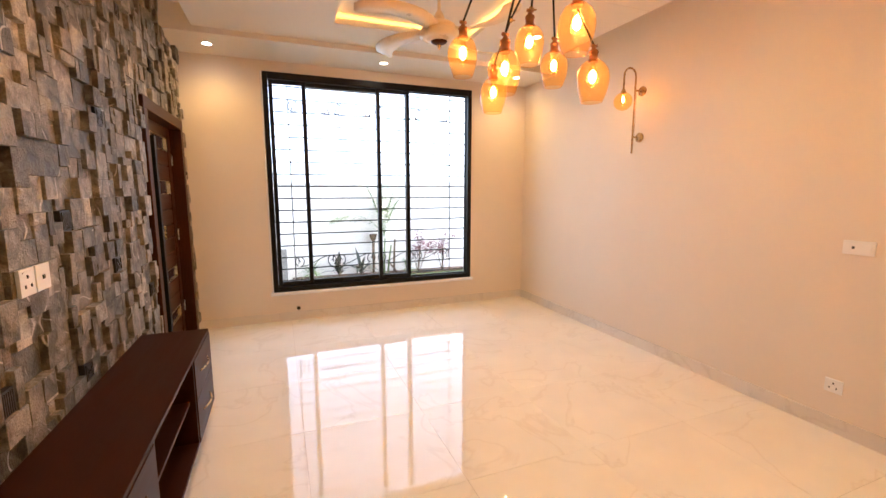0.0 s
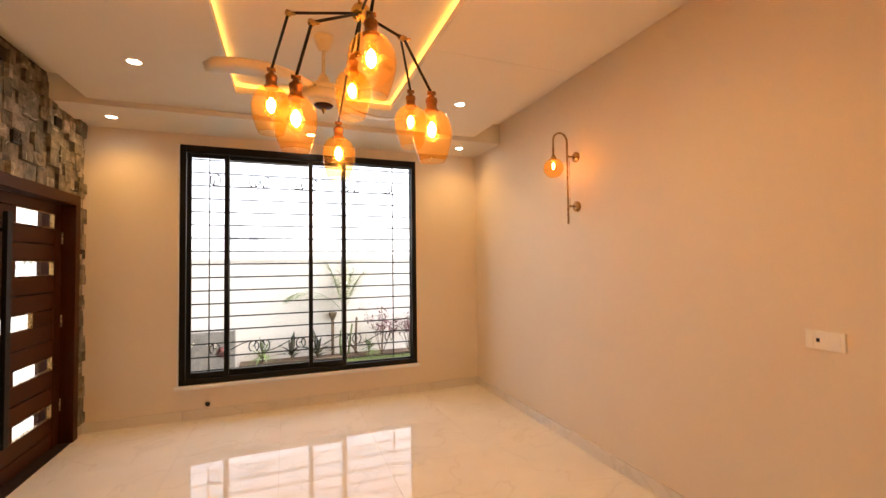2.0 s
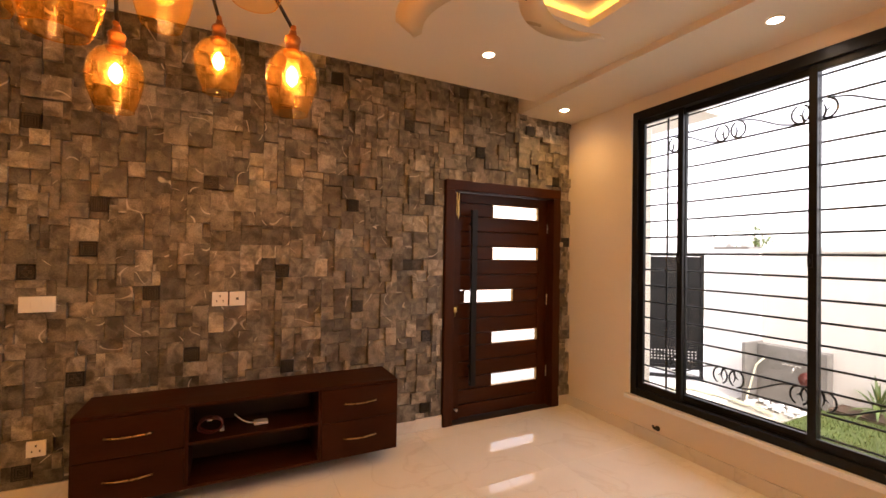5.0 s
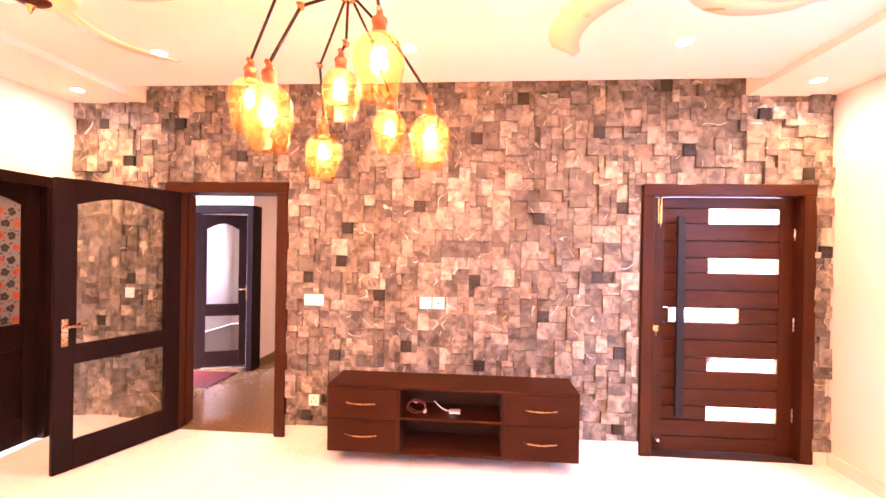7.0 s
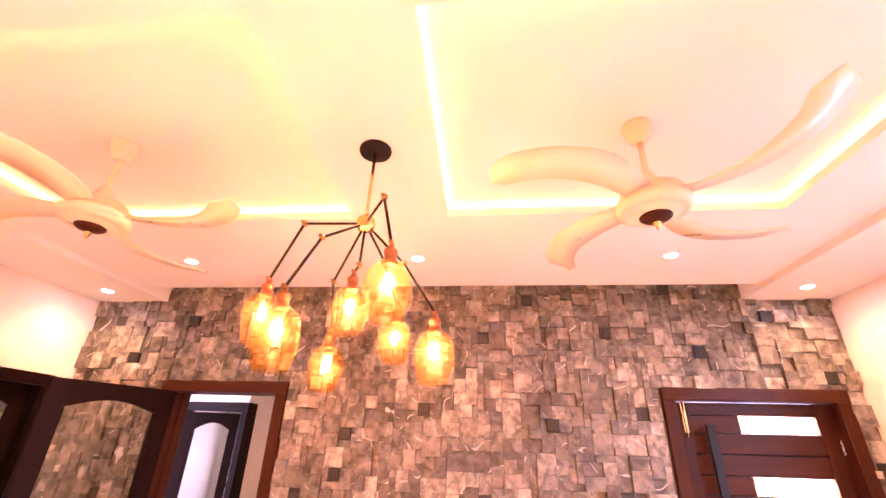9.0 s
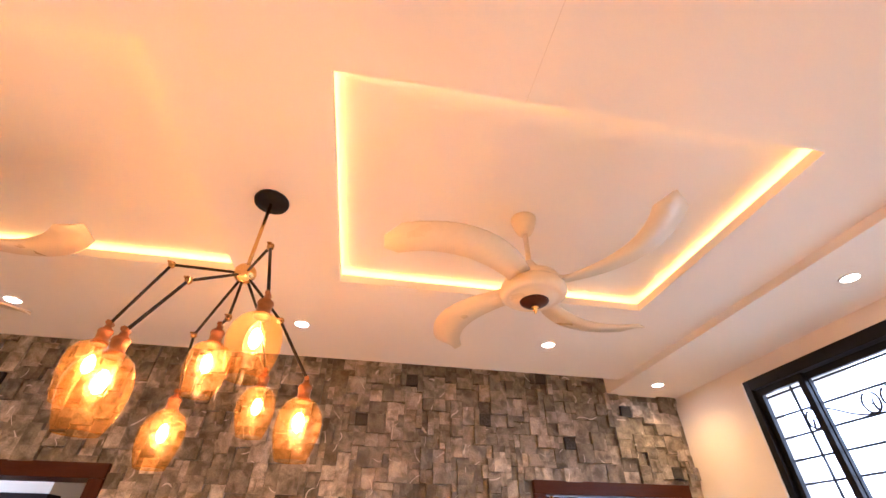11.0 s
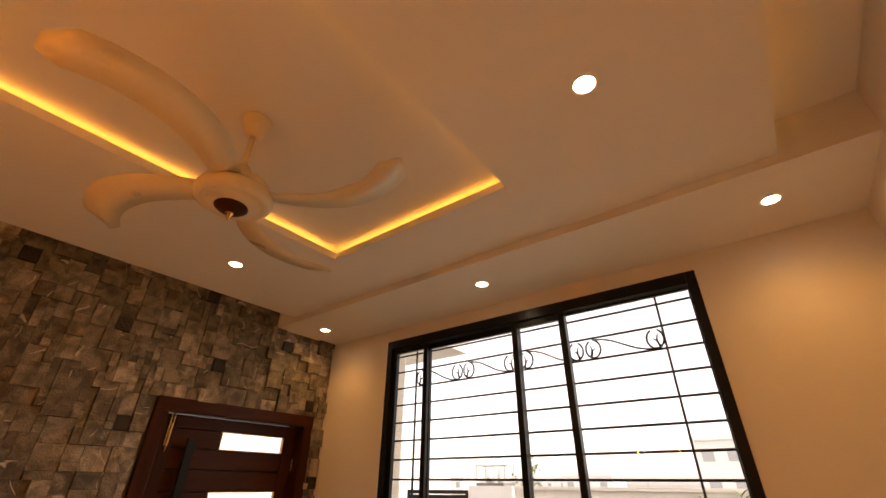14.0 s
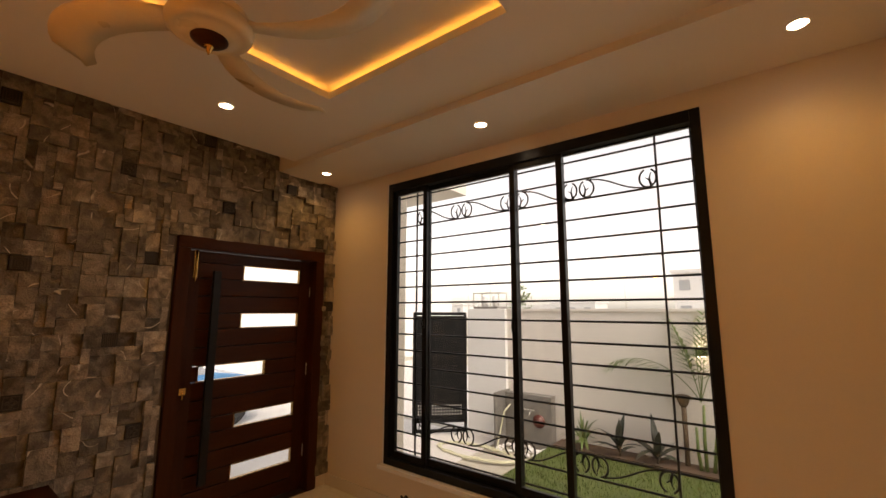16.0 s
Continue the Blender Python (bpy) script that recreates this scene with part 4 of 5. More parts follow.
# ---- chandelier ----
def shade_at(t, x, y, z, scale):
    """A blown amber shade with its socket and bulb; z is the shade's middle."""
    s = scale
    prof = ((0.022, 0.100), (0.034, 0.096), (0.055, 0.080), (0.071, 0.052), (0.077, 0.020), (0.075, -0.012), (0.068, -0.046), (0.058, -0.078), (0.050, -0.098))
    bm = lathe(bmesh.new(), [(r * s, h * s) for r, h in prof], (x, y, z), seg=32, cap=False)
    for v in bm.verts:
        dx, dy, dz = v.co.x - x, v.co.y - y, (v.co.z - z) / s
        f = 0.045 * math.cos(3 * math.atan2(dy, dx) + 16 * dz + 9 * x) * max(0.0, min(1.0, (0.10 - dz) / 0.06))
        v.co.x, v.co.y = x + dx * (1 + f), y + dy * (1 + f)
    part("shade", bm, AMBER, t, "amber blown glass shade")
    part("rim", tube(bmesh.new(), [(x + 0.050 * s * math.cos(a), y + 0.050 * s * math.sin(a), z - 0.098 * s) for a in [k * math.pi / 12 for k in range(25)]], 0.0012, 5), AMBER, t, "thin polished glass rim")
    top = z + 0.100 * s
    k = part("socket", lathe(bmesh.new(), ((0.024, -0.012), (0.026, -0.004), (0.026, 0.002), (0.021, 0.004), (0.021, 0.030), (0.024, 0.032), (0.022, 0.042), (0.012, 0.050), (0.010, 0.062)), (x, y, top), seg=18), COPPER, t, "aged copper lamp socket")
    part("knuckle", tube(bmesh.new(), ((x - 0.016, y, top + 0.066), (x + 0.016, y, top + 0.066)), 0.008, 10), COPPER, k)
    bz = top - 0.012
    b = part("bulb", lathe(bmesh.new(), ((0.012, 0), (0.014, -0.018), (0.024, -0.045), (0.030, -0.070), (0.026, -0.095), (0.012, -0.110), (0.002, -0.114)), (x, y, bz), seg=16, cap=False), BULBGLASS, t, "clear filament bulb, lit")
    part("filament", lathe(bmesh.new(), ((0.004, -0.036), (0.013, -0.048), (0.017, -0.066), (0.013, -0.084), (0.003, -0.094)), (x, y, bz), seg=8), FIL, b, "glowing filament")
    return top + 0.066


def chandelier():
    cx, cy, cz = 2.137, 2.496, 2.607
    t = thing("chandelier", (cx, cy, PANEL), "brass spider chandelier with seven lit amber glass shades", "chandelier")
    ax, ay = 2.093, 2.488
    part("canopy", lathe(bmesh.new(), ((0.072, 0.0), (0.074, -0.010), (0.070, -0.022), (0.02, -0.025)), (ax, ay, PANEL), seg=32), BLACK, t, "round black ceiling canopy")
    part("rod", tube(bmesh.new(), ((ax, ay, PANEL - 0.02), (cx, cy, cz)), 0.0075, 12), GOLD, t, "brass rod")
    part("hub", lathe(bmesh.new(), [(0.040 * math.sin(a), 0.040 * math.cos(a)) for a in [i * math.pi / 12 for i in range(13)]], (cx, cy, cz), seg=24), GOLD, t, "brass ball hub")
    rows = (
        ((2.150, 2.243, 2.606), (2.104, 2.116, 2.214), 1.0),
        ((2.285, 2.386, 2.472), (2.378, 2.330, 2.080), 1.0),
        ((2.120, 2.485, 2.43), (2.096, 2.459, 2.252), 0.92),
        ((2.334, 2.617, 2.606), (2.395, 2.673, 2.225), 0.97),
        ((1.936, 2.318, 2.432), (1.884, 2.318, 2.071), 0.94),
        ((1.861, 2.515, 2.563), (1.798, 2.581, 2.200), 0.94),
        ((2.105, 2.660, 2.44), (2.080, 2.790, 2.082), 0.96),
    )
    for elbow, shade, s in rows:
        top = shade_at(t, *shade, s)
        a = part("arm", tube(bmesh.new(), ((cx, cy, cz), elbow), 0.0055, 8), BLACK, t, "thin dark metal arm")
        part("elbow", lathe(bmesh.new(), ((0.008, -0.012), (0.012, -0.008), (0.012, 0.008), (0.008, 0.012)), elbow, (1, 0.3, 0), 12), BRASS, a, "brass joint")
        part("wing_screw", boxes((elbow[0] + 0.012, elbow[0] + 0.026, elbow[1] - 0.007, elbow[1] + 0.007, elbow[2] - 0.002, elbow[2] + 0.002)), BRASS, a)
        part("lower_arm", tube(bmesh.new(), (elbow, (shade[0], shade[1], top)), 0.0055, 8), BLACK, t, "thin dark metal arm")


chandelier()


# ---- wall lamp ----
def wall_lamp():
    y, xt = 3.775, 4.105
    t = thing("wall_lamp", (X1, y, 2.27), "antique brass hooked wall lamp with a lit amber globe", "wall lamp")
    for z in (2.485, 2.057):
        p = part("backplate", lathe(bmesh.new(), ((0.045, 0), (0.045, 0.012), (0.038, 0.018), (0.012, 0.02)), (X1, y, z), (-1, 0, 0), 24), BRASS, t, "round brass backplate")
        part("bracket", tube(bmesh.new(), ((X1 - 0.018, y, z), (xt, y, z)), 0.009, 10), BRASS, p)
    pts = [(xt, y, 1.905), (xt, y, 2.2), (xt, y, 2.60)] + [(xt - 0.07 + 0.07 * math.cos(a), y, 2.61 + 0.07 * math.sin(a)) for a in [i * math.pi / 10 for i in range(1, 11)]] + [(xt - 0.14, y, 2.55), (xt - 0.14, y, 2.485)]
    part("stem", tube(bmesh.new(), pts, 0.0085, 10), BRASS, t, "bent brass stem")
    gx, gz = xt - 0.14, 2.375
    part("cap", lathe(bmesh.new(), ((0.024, 0.072), (0.024, 0.088), (0.018, 0.100), (0.010, 0.112)), (gx, y, gz), seg=18), BRASS, t, "brass lamp cap")
    part("globe", lathe(bmesh.new(), [(0.083 * math.sin(a), 0.083 * math.cos(a)) for a in [0.3 + i * (math.pi - 0.3) / 14 for i in range(15)]], (gx, y, gz), seg=28, cap=False), AMBER, t, "amber glass globe")
    b = part("bulb", lathe(bmesh.new(), ((0.012, 0.07), (0.022, 0.035), (0.028, 0.01), (0.022, -0.016), (0.002, -0.03)), (gx, y, gz), seg=16, cap=False), BULBGLASS, t, "clear filament bulb, lit")
    part("filament", lathe(bmesh.new(), ((0.004, 0.045), (0.008, 0.03), (0.009, 0.01), (0.003, -0.012)), (gx, y, gz), seg=8), FIL, b, "glowing filament")
    part("cord", tube(bmesh.new(), ((xt + 0.03, y + 0.012, 2.47), (xt + 0.035, y + 0.014, 2.25), (xt + 0.03, y + 0.012, 2.07)), 0.002, 6), BRASS, t, "thin cable")


wall_lamp()


# ---- skirting ----
sk = thing("baseboard", (2.1, 2.5, 0), "cream polished tile skirting along the walls", "skirting", kind="structure")
for r in ((0.0, 0.022, Y0, HALL_Y[0]), (0.0, 0.022, HALL_Y[1], DOOR_Y[0]), (0.0, 0.022, DOOR_Y[1], Y1)):
    part("tile", boxes((r[0], r[1], r[2] + 0.001, r[3] - 0.001, 0.001, 0.108), bevel=0.002), SKIRT, sk)
for k in range(5):
    a, b = 0.024 + 0.835 * k, min(0.024 + 0.835 * (k + 1), X1 - 0.016)
    part("tile", boxes((a + 0.001, b - 0.001, Y1 - 0.014, Y1, 0.001, 0.10), bevel=0.002), SKIRT, sk)
for k in range(8):
    a = Y0 + 0.82 * k
    part("tile", boxes((X1 - 0.014, X1, a + 0.001, min(a + 0.82, Y1 - 0.015) - 0.001, 0.001, 0.10), bevel=0.002), SKIRT, sk)
for a, b in ((1.88, 2.9), (2.9, X1 - 0.016)):
    part("tile", boxes((a + 0.001, b - 0.001, Y0, Y0 + 0.014, 0.001, 0.10), bevel=0.002), SKIRT, sk)


# ---- garden ----
def blade_leaf(bm, base, direction, length, width, droop, n=6):
    """One tapering, drooping leaf."""
    d = Vector(direction).normalized()
    side = d.cross(Vector((0, 0, 1)))
    side = side.normalized() if side.length > 0.01 else Vector((1, 0, 0))
    p = Vector(base)
    prev = None
    for i in range(n + 1):
        s = i / n
        w = width * math.sin(math.pi * (0.12 + 0.86 * s)) * 0.5
        row = [bm.verts.new(p - side * w), bm.verts.new(p + side * w)]
        if prev:
            bm.faces.new((prev[0], prev[1], row[1], row[0]))
        prev = row
        d = (d + Vector((0, 0, -droop / n))).normalized()
        p = p + d * (length / n)
    return bm


def frond(bm, base, direction, length, droop, rng):
    d, p = Vector(direction).normalized(), Vector(base)
    n = 16
    pts = [p.copy()]
    for i in range(n):
        d = (d + Vector((0, 0, -droop / n))).normalized()
        p = p + d * (length / n)
        pts.append(p.copy())
        if i > 3:
            side = d.cross(Vector((0, 0, 1))).normalized()
            for s in (-1, 1):
                ll = length * 0.32 * math.sin(math.pi * (i - 2) / (n - 0.5)) + 0.04
                blade_leaf(bm, p, d * 0.75 + side * s * 0.7 + Vector((0, 0, -0.25 + rng.random() * 0.25)), ll, 0.024, 0.7, 4)
    tube(bm, pts, 0.006, 5, 0.002)


def palm(x, y):
    rng = random.Random(3)
    t = thing("palm_plant", (x, y, LAWN_Z), "young green palm with thin stems by the garden wall", "palm")
    for dx, h in ((0, 0.75), (0.07, 0.6), (-0.05, 0.5)):
        part("trunk", tube(bmesh.new(), ((x + dx, y, LAWN_Z), (x + dx * 1.5, y, LAWN_Z + h * 0.5), (x + dx * 1.8 + 0.02, y - 0.02, LAWN_Z + h)), 0.022, 8, 0.014), PALM, t, "thin green stem")
    bm = bmesh.new()
    top = Vector((x, y - 0.03, LAWN_Z + 0.78))
    for a, e, l, dr in ((175, 62, 1.15, 1.75), (160, 80, 1.0, 1.0), (20, 75, 0.95, 1.1), (60, 84, 1.0, 0.7), (250, 70, 0.8, 1.3), (300, 78, 0.85, 1.0), (110, 86, 0.9, 0.6)):
        a, e = radians(a), radians(e)
        frond(bm, top, (math.cos(a) * math.cos(e), math.sin(a) * math.cos(e) * 0.4, math.sin(e)), l, dr, rng)
    part("crown", bm, PALM, t, "long feathered fronds")


def leafy(name, x, y, n, length, width, material, label, seed, spread=50):
    rng = random.Random(seed)
    t = thing(name, (x, y, LAWN_Z + 0.03), label, "plant")
    part("stem", tube(bmesh.new(), ((x, y, LAWN_Z + 0.02), (x + 0.01, y, LAWN_Z + 0.15)), 0.015, 8, 0.01), BARK, t)
    bm = bmesh.new()
    for i in range(n):
        a, e = 2.4 * i + rng.random() * 0.6, radians(88 - spread * rng.random())
        blade_leaf(bm, (x, y, LAWN_Z + 0.05 + 0.10 * rng.random()), (math.cos(a) * math.cos(e), math.sin(a) * math.cos(e), math.sin(e)), length * (0.7 + 0.5 * rng.random()), width, 0.9 + 0.5 * rng.random())
    part("foliage", bm, material, t)


def red_shrub(x, y, height, seed):
    rng = random.Random(seed)
    t = thing("red_leaf_shrub", (x, y, LAWN_Z), "airy shrub with small dark red leaves", "shrub")
    st, lf = bmesh.new(), bmesh.new()
    for i in range(11):
        a = rng.random() * 6.28
        tip = Vector((x + 0.42 * math.cos(a) * rng.random(), y + 0.22 * math.sin(a) * rng.random(), LAWN_Z + height * (0.6 + 0.4 * rng.random())))
        mid = Vector((x, y, LAWN_Z)).lerp(tip, 0.5) + Vector((0.03 * rng.random(), 0, 0.06))
        tube(st, ((x, y, LAWN_Z), mid, tip), 0.007, 5, 0.003)
        for k in range(26):
            p = mid.lerp(tip, 0.2 + 0.85 * rng.random()) + Vector((rng.uniform(-0.1, 0.1), rng.uniform(-0.08, 0.08), rng.uniform(-0.07, 0.07)))
            blade_leaf(lf, p, (rng.uniform(-1, 1), rng.uniform(-1, 1), rng.uniform(-0.4, 0.7)), 0.055 + 0.03 * rng.random(), 0.03, 0.6, 3)
    part("branches", st, BARK, t)
    part("foliage", lf, REDLEAF, t)


palm(2.87, 8.88)
leafy("dark_leaf_plant", 1.95, 8.80, 13, 0.36, 0.075, DARKLEAF, "dark purple-green broad-leaved plant in the bed", 1)
leafy("dark_leaf_plant", 2.38, 8.80, 13, 0.42, 0.08, DARKLEAF, "tall dark purple-green broad-leaved plant in the bed", 2)
leafy("green_bush", 1.46, 8.88, 30, 0.30, 0.035, PALM, "small light green bush in the bed", 4, 70)
leafy("green_bush", 3.3, 8.7, 40, 0.24, 0.03, PALM, "low green bush under the red shrub", 6, 75)
red_shrub(3.55, 8.72, 0.98, 7)
red_shrub(4.1, 8.75, 0.92, 8)

post = thing("garden_light", (2.67, 9.0, LAWN_Z + 0.02), "brown garden light post with a cup top", "garden light")
part("post", tube(bmesh.new(), ((2.67, 8.96, LAWN_Z), (2.67, 8.96, 0.56)), 0.028, 10), BARK, post)
part("head", lathe(bmesh.new(), ((0.03, 0.54), (0.05, 0.57), (0.075, 0.64), (0.08, 0.67), (0.06, 0.675)), (2.67, 8.96, 0), seg=16), BARK, post, "flared brown cup")
stake = thing("wooden_stake", (3.02, 8.86, LAWN_Z), "leaning wooden stake beside the palm", "stake")
part("stake", tube(bmesh.new(), ((3.16, 8.86, LAWN_Z), (2.95, 8.90, 0.12)), 0.016, 8), BARK, stake)

stake = thing("wooden_stake", (3.10, 8.95, LAWN_Z), "upright pale wooden stake in the bed", "stake")
part("stake", tube(bmesh.new(), ((3.09, 8.95, LAWN_Z), (3.10, 8.95, 0.25), (3.115, 8.95, 0.56)), 0.024, 8, 0.02), BARK, stake)

ol = thing("garden_wall_lamp", (2.9, 9.05, 1.2), "small dark up-down lamp on the garden wall, lit", "wall lamp")
part("housing", boxes((2.84, 2.96, 8.95, 9.05, 1.14, 1.22), bevel=0.01), BLACK, ol)
part("lens", boxes((2.86, 2.94, 8.965, 9.03, 1.221, 1.224)), DISCM, ol, "glowing lens")
part("lens", boxes((2.86, 2.94, 8.965, 9.03, 1.136, 1.139)), DISCM, ol, "glowing lens")


def gate_pillar():
    t = thing("gate_pillar", (-0.1, 9.12, GROUND), "white painted gatepost with a lamp on top", "gatepost")
    part("shaft", boxes((-0.46, 0.256, 8.98, 9.30, GROUND - 0.02, 1.70), bevel=0.008), PILLAR, t)
    part("cap", boxes((-0.34, 0.12, 8.98, 9.30, 1.70, 1.735), bevel=0.006), GREYSTONE, t, "grey stone cap")
    l = part("lantern_frame", boxes((-0.36, -0.345, 9.0, 9.015, 1.735, 1.96), (0.125, 0.14, 9.0, 9.015, 1.735, 1.96), (-0.36, 0.14, 9.0, 9.015, 1.95, 1.965), (-0.36, -0.345, 9.26, 9.275, 1.735, 1.96), (0.125, 0.14, 9.26, 9.275, 1.735, 1.96), (-0.36, 0.14, 9.26, 9.275, 1.95, 1.965), (-0.36, -0.345, 9.0, 9.275, 1.95, 1.965), (0.125, 0.14, 9.0, 9.275, 1.95, 1.965)), STEEL, t, "thin metal lantern frame")
    for x in (-0.2, 0.0):
        part("lamp", lathe(bmesh.new(), ((0.05, 1.735), (0.055, 1.80), (0.05, 1.9), (0.03, 1.92)), (x, 9.13, 0), seg=14), PILLAR, l, "white lamp glass")


gate_pillar()


def gate():
    a, b = Vector((-0.50, 9.0)), Vector((-1.13, 8.36))
    d = (b - a)
    n = d.length
    t = thing("metal_gate", (0, 0, 0), "black sheet metal side gate standing ajar", "gate")
    part("sheet", boxes((-0.004, 0.004, 0.03, n - 0.03, 0.22, 1.88)), BLACK, t)
    part("gate_frame", boxes((-0.02, 0.02, 0, 0.045, 0.02, 1.94), (-0.02, 0.02, n - 0.045, n, 0.02, 1.94), (-0.02, 0.02, 0.045, n - 0.045, 1.89, 1.94), (-0.02, 0.02, 0.045, n - 0.045, 0.02, 0.07), (-0.02, 0.02, 0.045, n - 0.045, 0.17, 0.22), bevel=0.003), BLACK, t)
    bm = bmesh.new()
    for i in range(16):
        for j in range(4):
            y, z = 0.10 + (n - 0.2) * i / 15, 0.30 + 0.045 * j
            lathe(bm, ((0.011, -0.007), (0.011, 0.007)), (0, y, z), (1, 0, 0), 6)
    tagged(part("perforations", bm, PAVE, t, "rows of pale punched holes"), kind="stuff")
    t.matrix_basis = pose(a.x, a.y, GROUND, 0, 0, math.degrees(math.atan2(-d.x, d.y)))


gate()


def tap_panel():
    t = thing("tap_panel", (0.62, 8.95, GROUND), "grey stone slab with garden tap and hose", "garden tap")
    part("slab", boxes((0.28, 1.02, 8.90, 9.05, GROUND - 0.02, 0.45), bevel=0.01), GREYSTONE, t)
    part("side_slab", boxes((0.24, 0.28, 8.62, 9.05, GROUND - 0.02, 0.47), bevel=0.008), GREYSTONE, t)
    tp = part("tap", tube(bmesh.new(), ((0.72, 8.90, 0.22), (0.72, 8.82, 0.22), (0.72, 8.80, 0.17)), 0.012, 8), STEEL, t, "steel tap")
    part("tap_handle", boxes((0.60, 0.80, 8.82, 8.84, 0.245, 0.262), bevel=0.004), STEEL, tp)
    part("reel", lathe(bmesh.new(), ((0.09, 0), (0.09, 0.02), (0.04, 0.03), (0.04, 0.05), (0.02, 0.055)), (0.83, 8.90, 0.10), (0, -1, 0), 20), RED, t, "red plastic disc")


tap_panel()
hose = thing("garden_hose", (0.3, 8.4, GROUND), "pale garden hose coiled on the ground", "hose")
pts = [(0.42, 8.80, 0.30), (0.36, 8.72, 0.2), (0.33, 8.68, 0.0), (0.30, 8.62, GROUND + 0.05)]
pts += [(0.15 + (0.62 + 0.04 * math.sin(k)) * math.cos(0.35 * k + 1.2), 8.25 + (0.26 + 0.03 * math.cos(2 * k)) * math.sin(0.35 * k + 1.2), GROUND + 0.014 + 0.006 * (k % 4)) for k in range(52)]
part("hose", tube(bmesh.new(), pts, 0.012, 7), HOSE, hose)
rng = random.Random(21)
pb = bmesh.new()
for k in range(60):
    x, y, r = 0.3 + 0.9 * rng.random(), 8.55 + 0.35 * rng.random(), 0.02 + 0.03 * rng.random()
    lathe(pb, ((r * 0.5, 0), (r, r * 0.4), (r * 0.8, r * 0.9), (r * 0.2, r * 1.1)), (x, y, GROUND - 0.004), (rng.uniform(-0.3, 0.3), rng.uniform(-0.3, 0.3), 1), 6)
tagged(part("pebbles", pb, PILLAR), "pale pebbles and stones around the tap", "pebbles", kind="stuff")

gv, gf = [], []
for k in range(16000):
    x, y = 1.08 + 4.7 * rng.random(), 6.15 + 2.54 * rng.random()
    a, h, w = rng.random() * 6.28, 0.025 + 0.03 * rng.random(), 0.004
    dx, dy = math.cos(a), math.sin(a)
    i = len(gv)
    lx, ly = rng.uniform(-0.02, 0.02), rng.uniform(-0.02, 0.02)
    gv += [(x - w * dx, y - w * dy, LAWN_Z), (x + w * dx, y + w * dy, LAWN_Z), (x + lx, y + ly, LAWN_Z + h)]
    gf.append((i, i + 1, i + 2))
gm = bpy.data.meshes.new("grass")
gm.from_pydata(gv, [], gf)
gm.materials.append(GRASS)
tagged(new("grass", gm), "short green grass blades", "grass", kind="stuff")



def parked_car(x, y):
    """A small hatchback along y, its middle at x, y."""
    g = GROUND
    t = thing("parked_car", (x, y, g), "small bright blue car parked on the pale drive", "car")

    def hull(sections, mat_, name, parent, label=""):
        bm = bmesh.new()
        rows = [[bm.verts.new((x + sx * w, y - yy, g + z)) for sx, w, z in ((-1, w0, z0), (-1, w1, zm), (-1, w2, z1), (1, w2, z1), (1, w1, zm), (1, w0, z0))] for yy, z0, zm, z1, w0, w1, w2 in sections]
        for a, b in zip(rows, rows[1:]):
            for k in range(6):
                f = bm.faces.new((a[k], a[(k + 1) % 6], b[(k + 1) % 6], b[k]))
                f.smooth = k not in (5,)
        bm.faces.new(rows[0][::-1])
        bm.faces.new(rows[-1])
        return part(name, bm, mat_, parent, label)

    body = hull(((-1.85, 0.28, 0.45, 0.60, 0.60, 0.66, 0.58), (-1.6, 0.20, 0.50, 0.78, 0.74, 0.80, 0.70), (-0.8, 0.18, 0.55, 0.90, 0.78, 0.83, 0.74), (0.9, 0.18, 0.55, 0.92, 0.78, 0.83, 0.74), (1.7, 0.20, 0.55, 0.90, 0.74, 0.80, 0.68), (1.85, 0.30, 0.5, 0.75, 0.62, 0.68, 0.60)), BLUECAR, "body", t)
    hull(((-0.85, 0.89, 0.90, 0.91, 0.72, 0.72, 0.71), (-0.25, 0.89, 1.15, 1.40, 0.72, 0.66, 0.56), (0.9, 0.89, 1.15, 1.42, 0.72, 0.66, 0.56), (1.55, 0.89, 1.0, 1.10, 0.70, 0.66, 0.60)), HAZEGLASS, "cabin_glass", body, "dark car windows")
    hull(((-0.28, 1.39, 1.41, 1.43, 0.57, 0.57, 0.52), (0.3, 1.41, 1.44, 1.46, 0.58, 0.57, 0.5), (0.95, 1.40, 1.42, 1.44, 0.57, 0.57, 0.52)), BLUECAR, "roof", body)
    for sx in (-1, 1):
        for yy in (-1.15, 1.15):
            w = part("wheel", lathe(bmesh.new(), ((0.20, -0.09), (0.29, -0.085), (0.30, 0), (0.29, 0.085), (0.20, 0.09)), (x + sx * 0.76, y - yy, g + 0.30), (1, 0, 0), 24), RUBBER, t, "black tyre")
            part("rim", lathe(bmesh.new(), ((0.19, 0.0), (0.19, 0.06), (0.05, 0.08)), (x + sx * 0.78, y - yy, g + 0.30), (sx, 0, 0), 16), STEEL, w)
        part("headlight", boxes((x + sx * 0.58 - 0.12, x + sx * 0.58 + 0.12, y + 1.70, y + 1.84, g + 0.58, g + 0.70), bevel=0.02), PILLAR, t, "clear headlight")


parked_car(-4.7, 5.6)


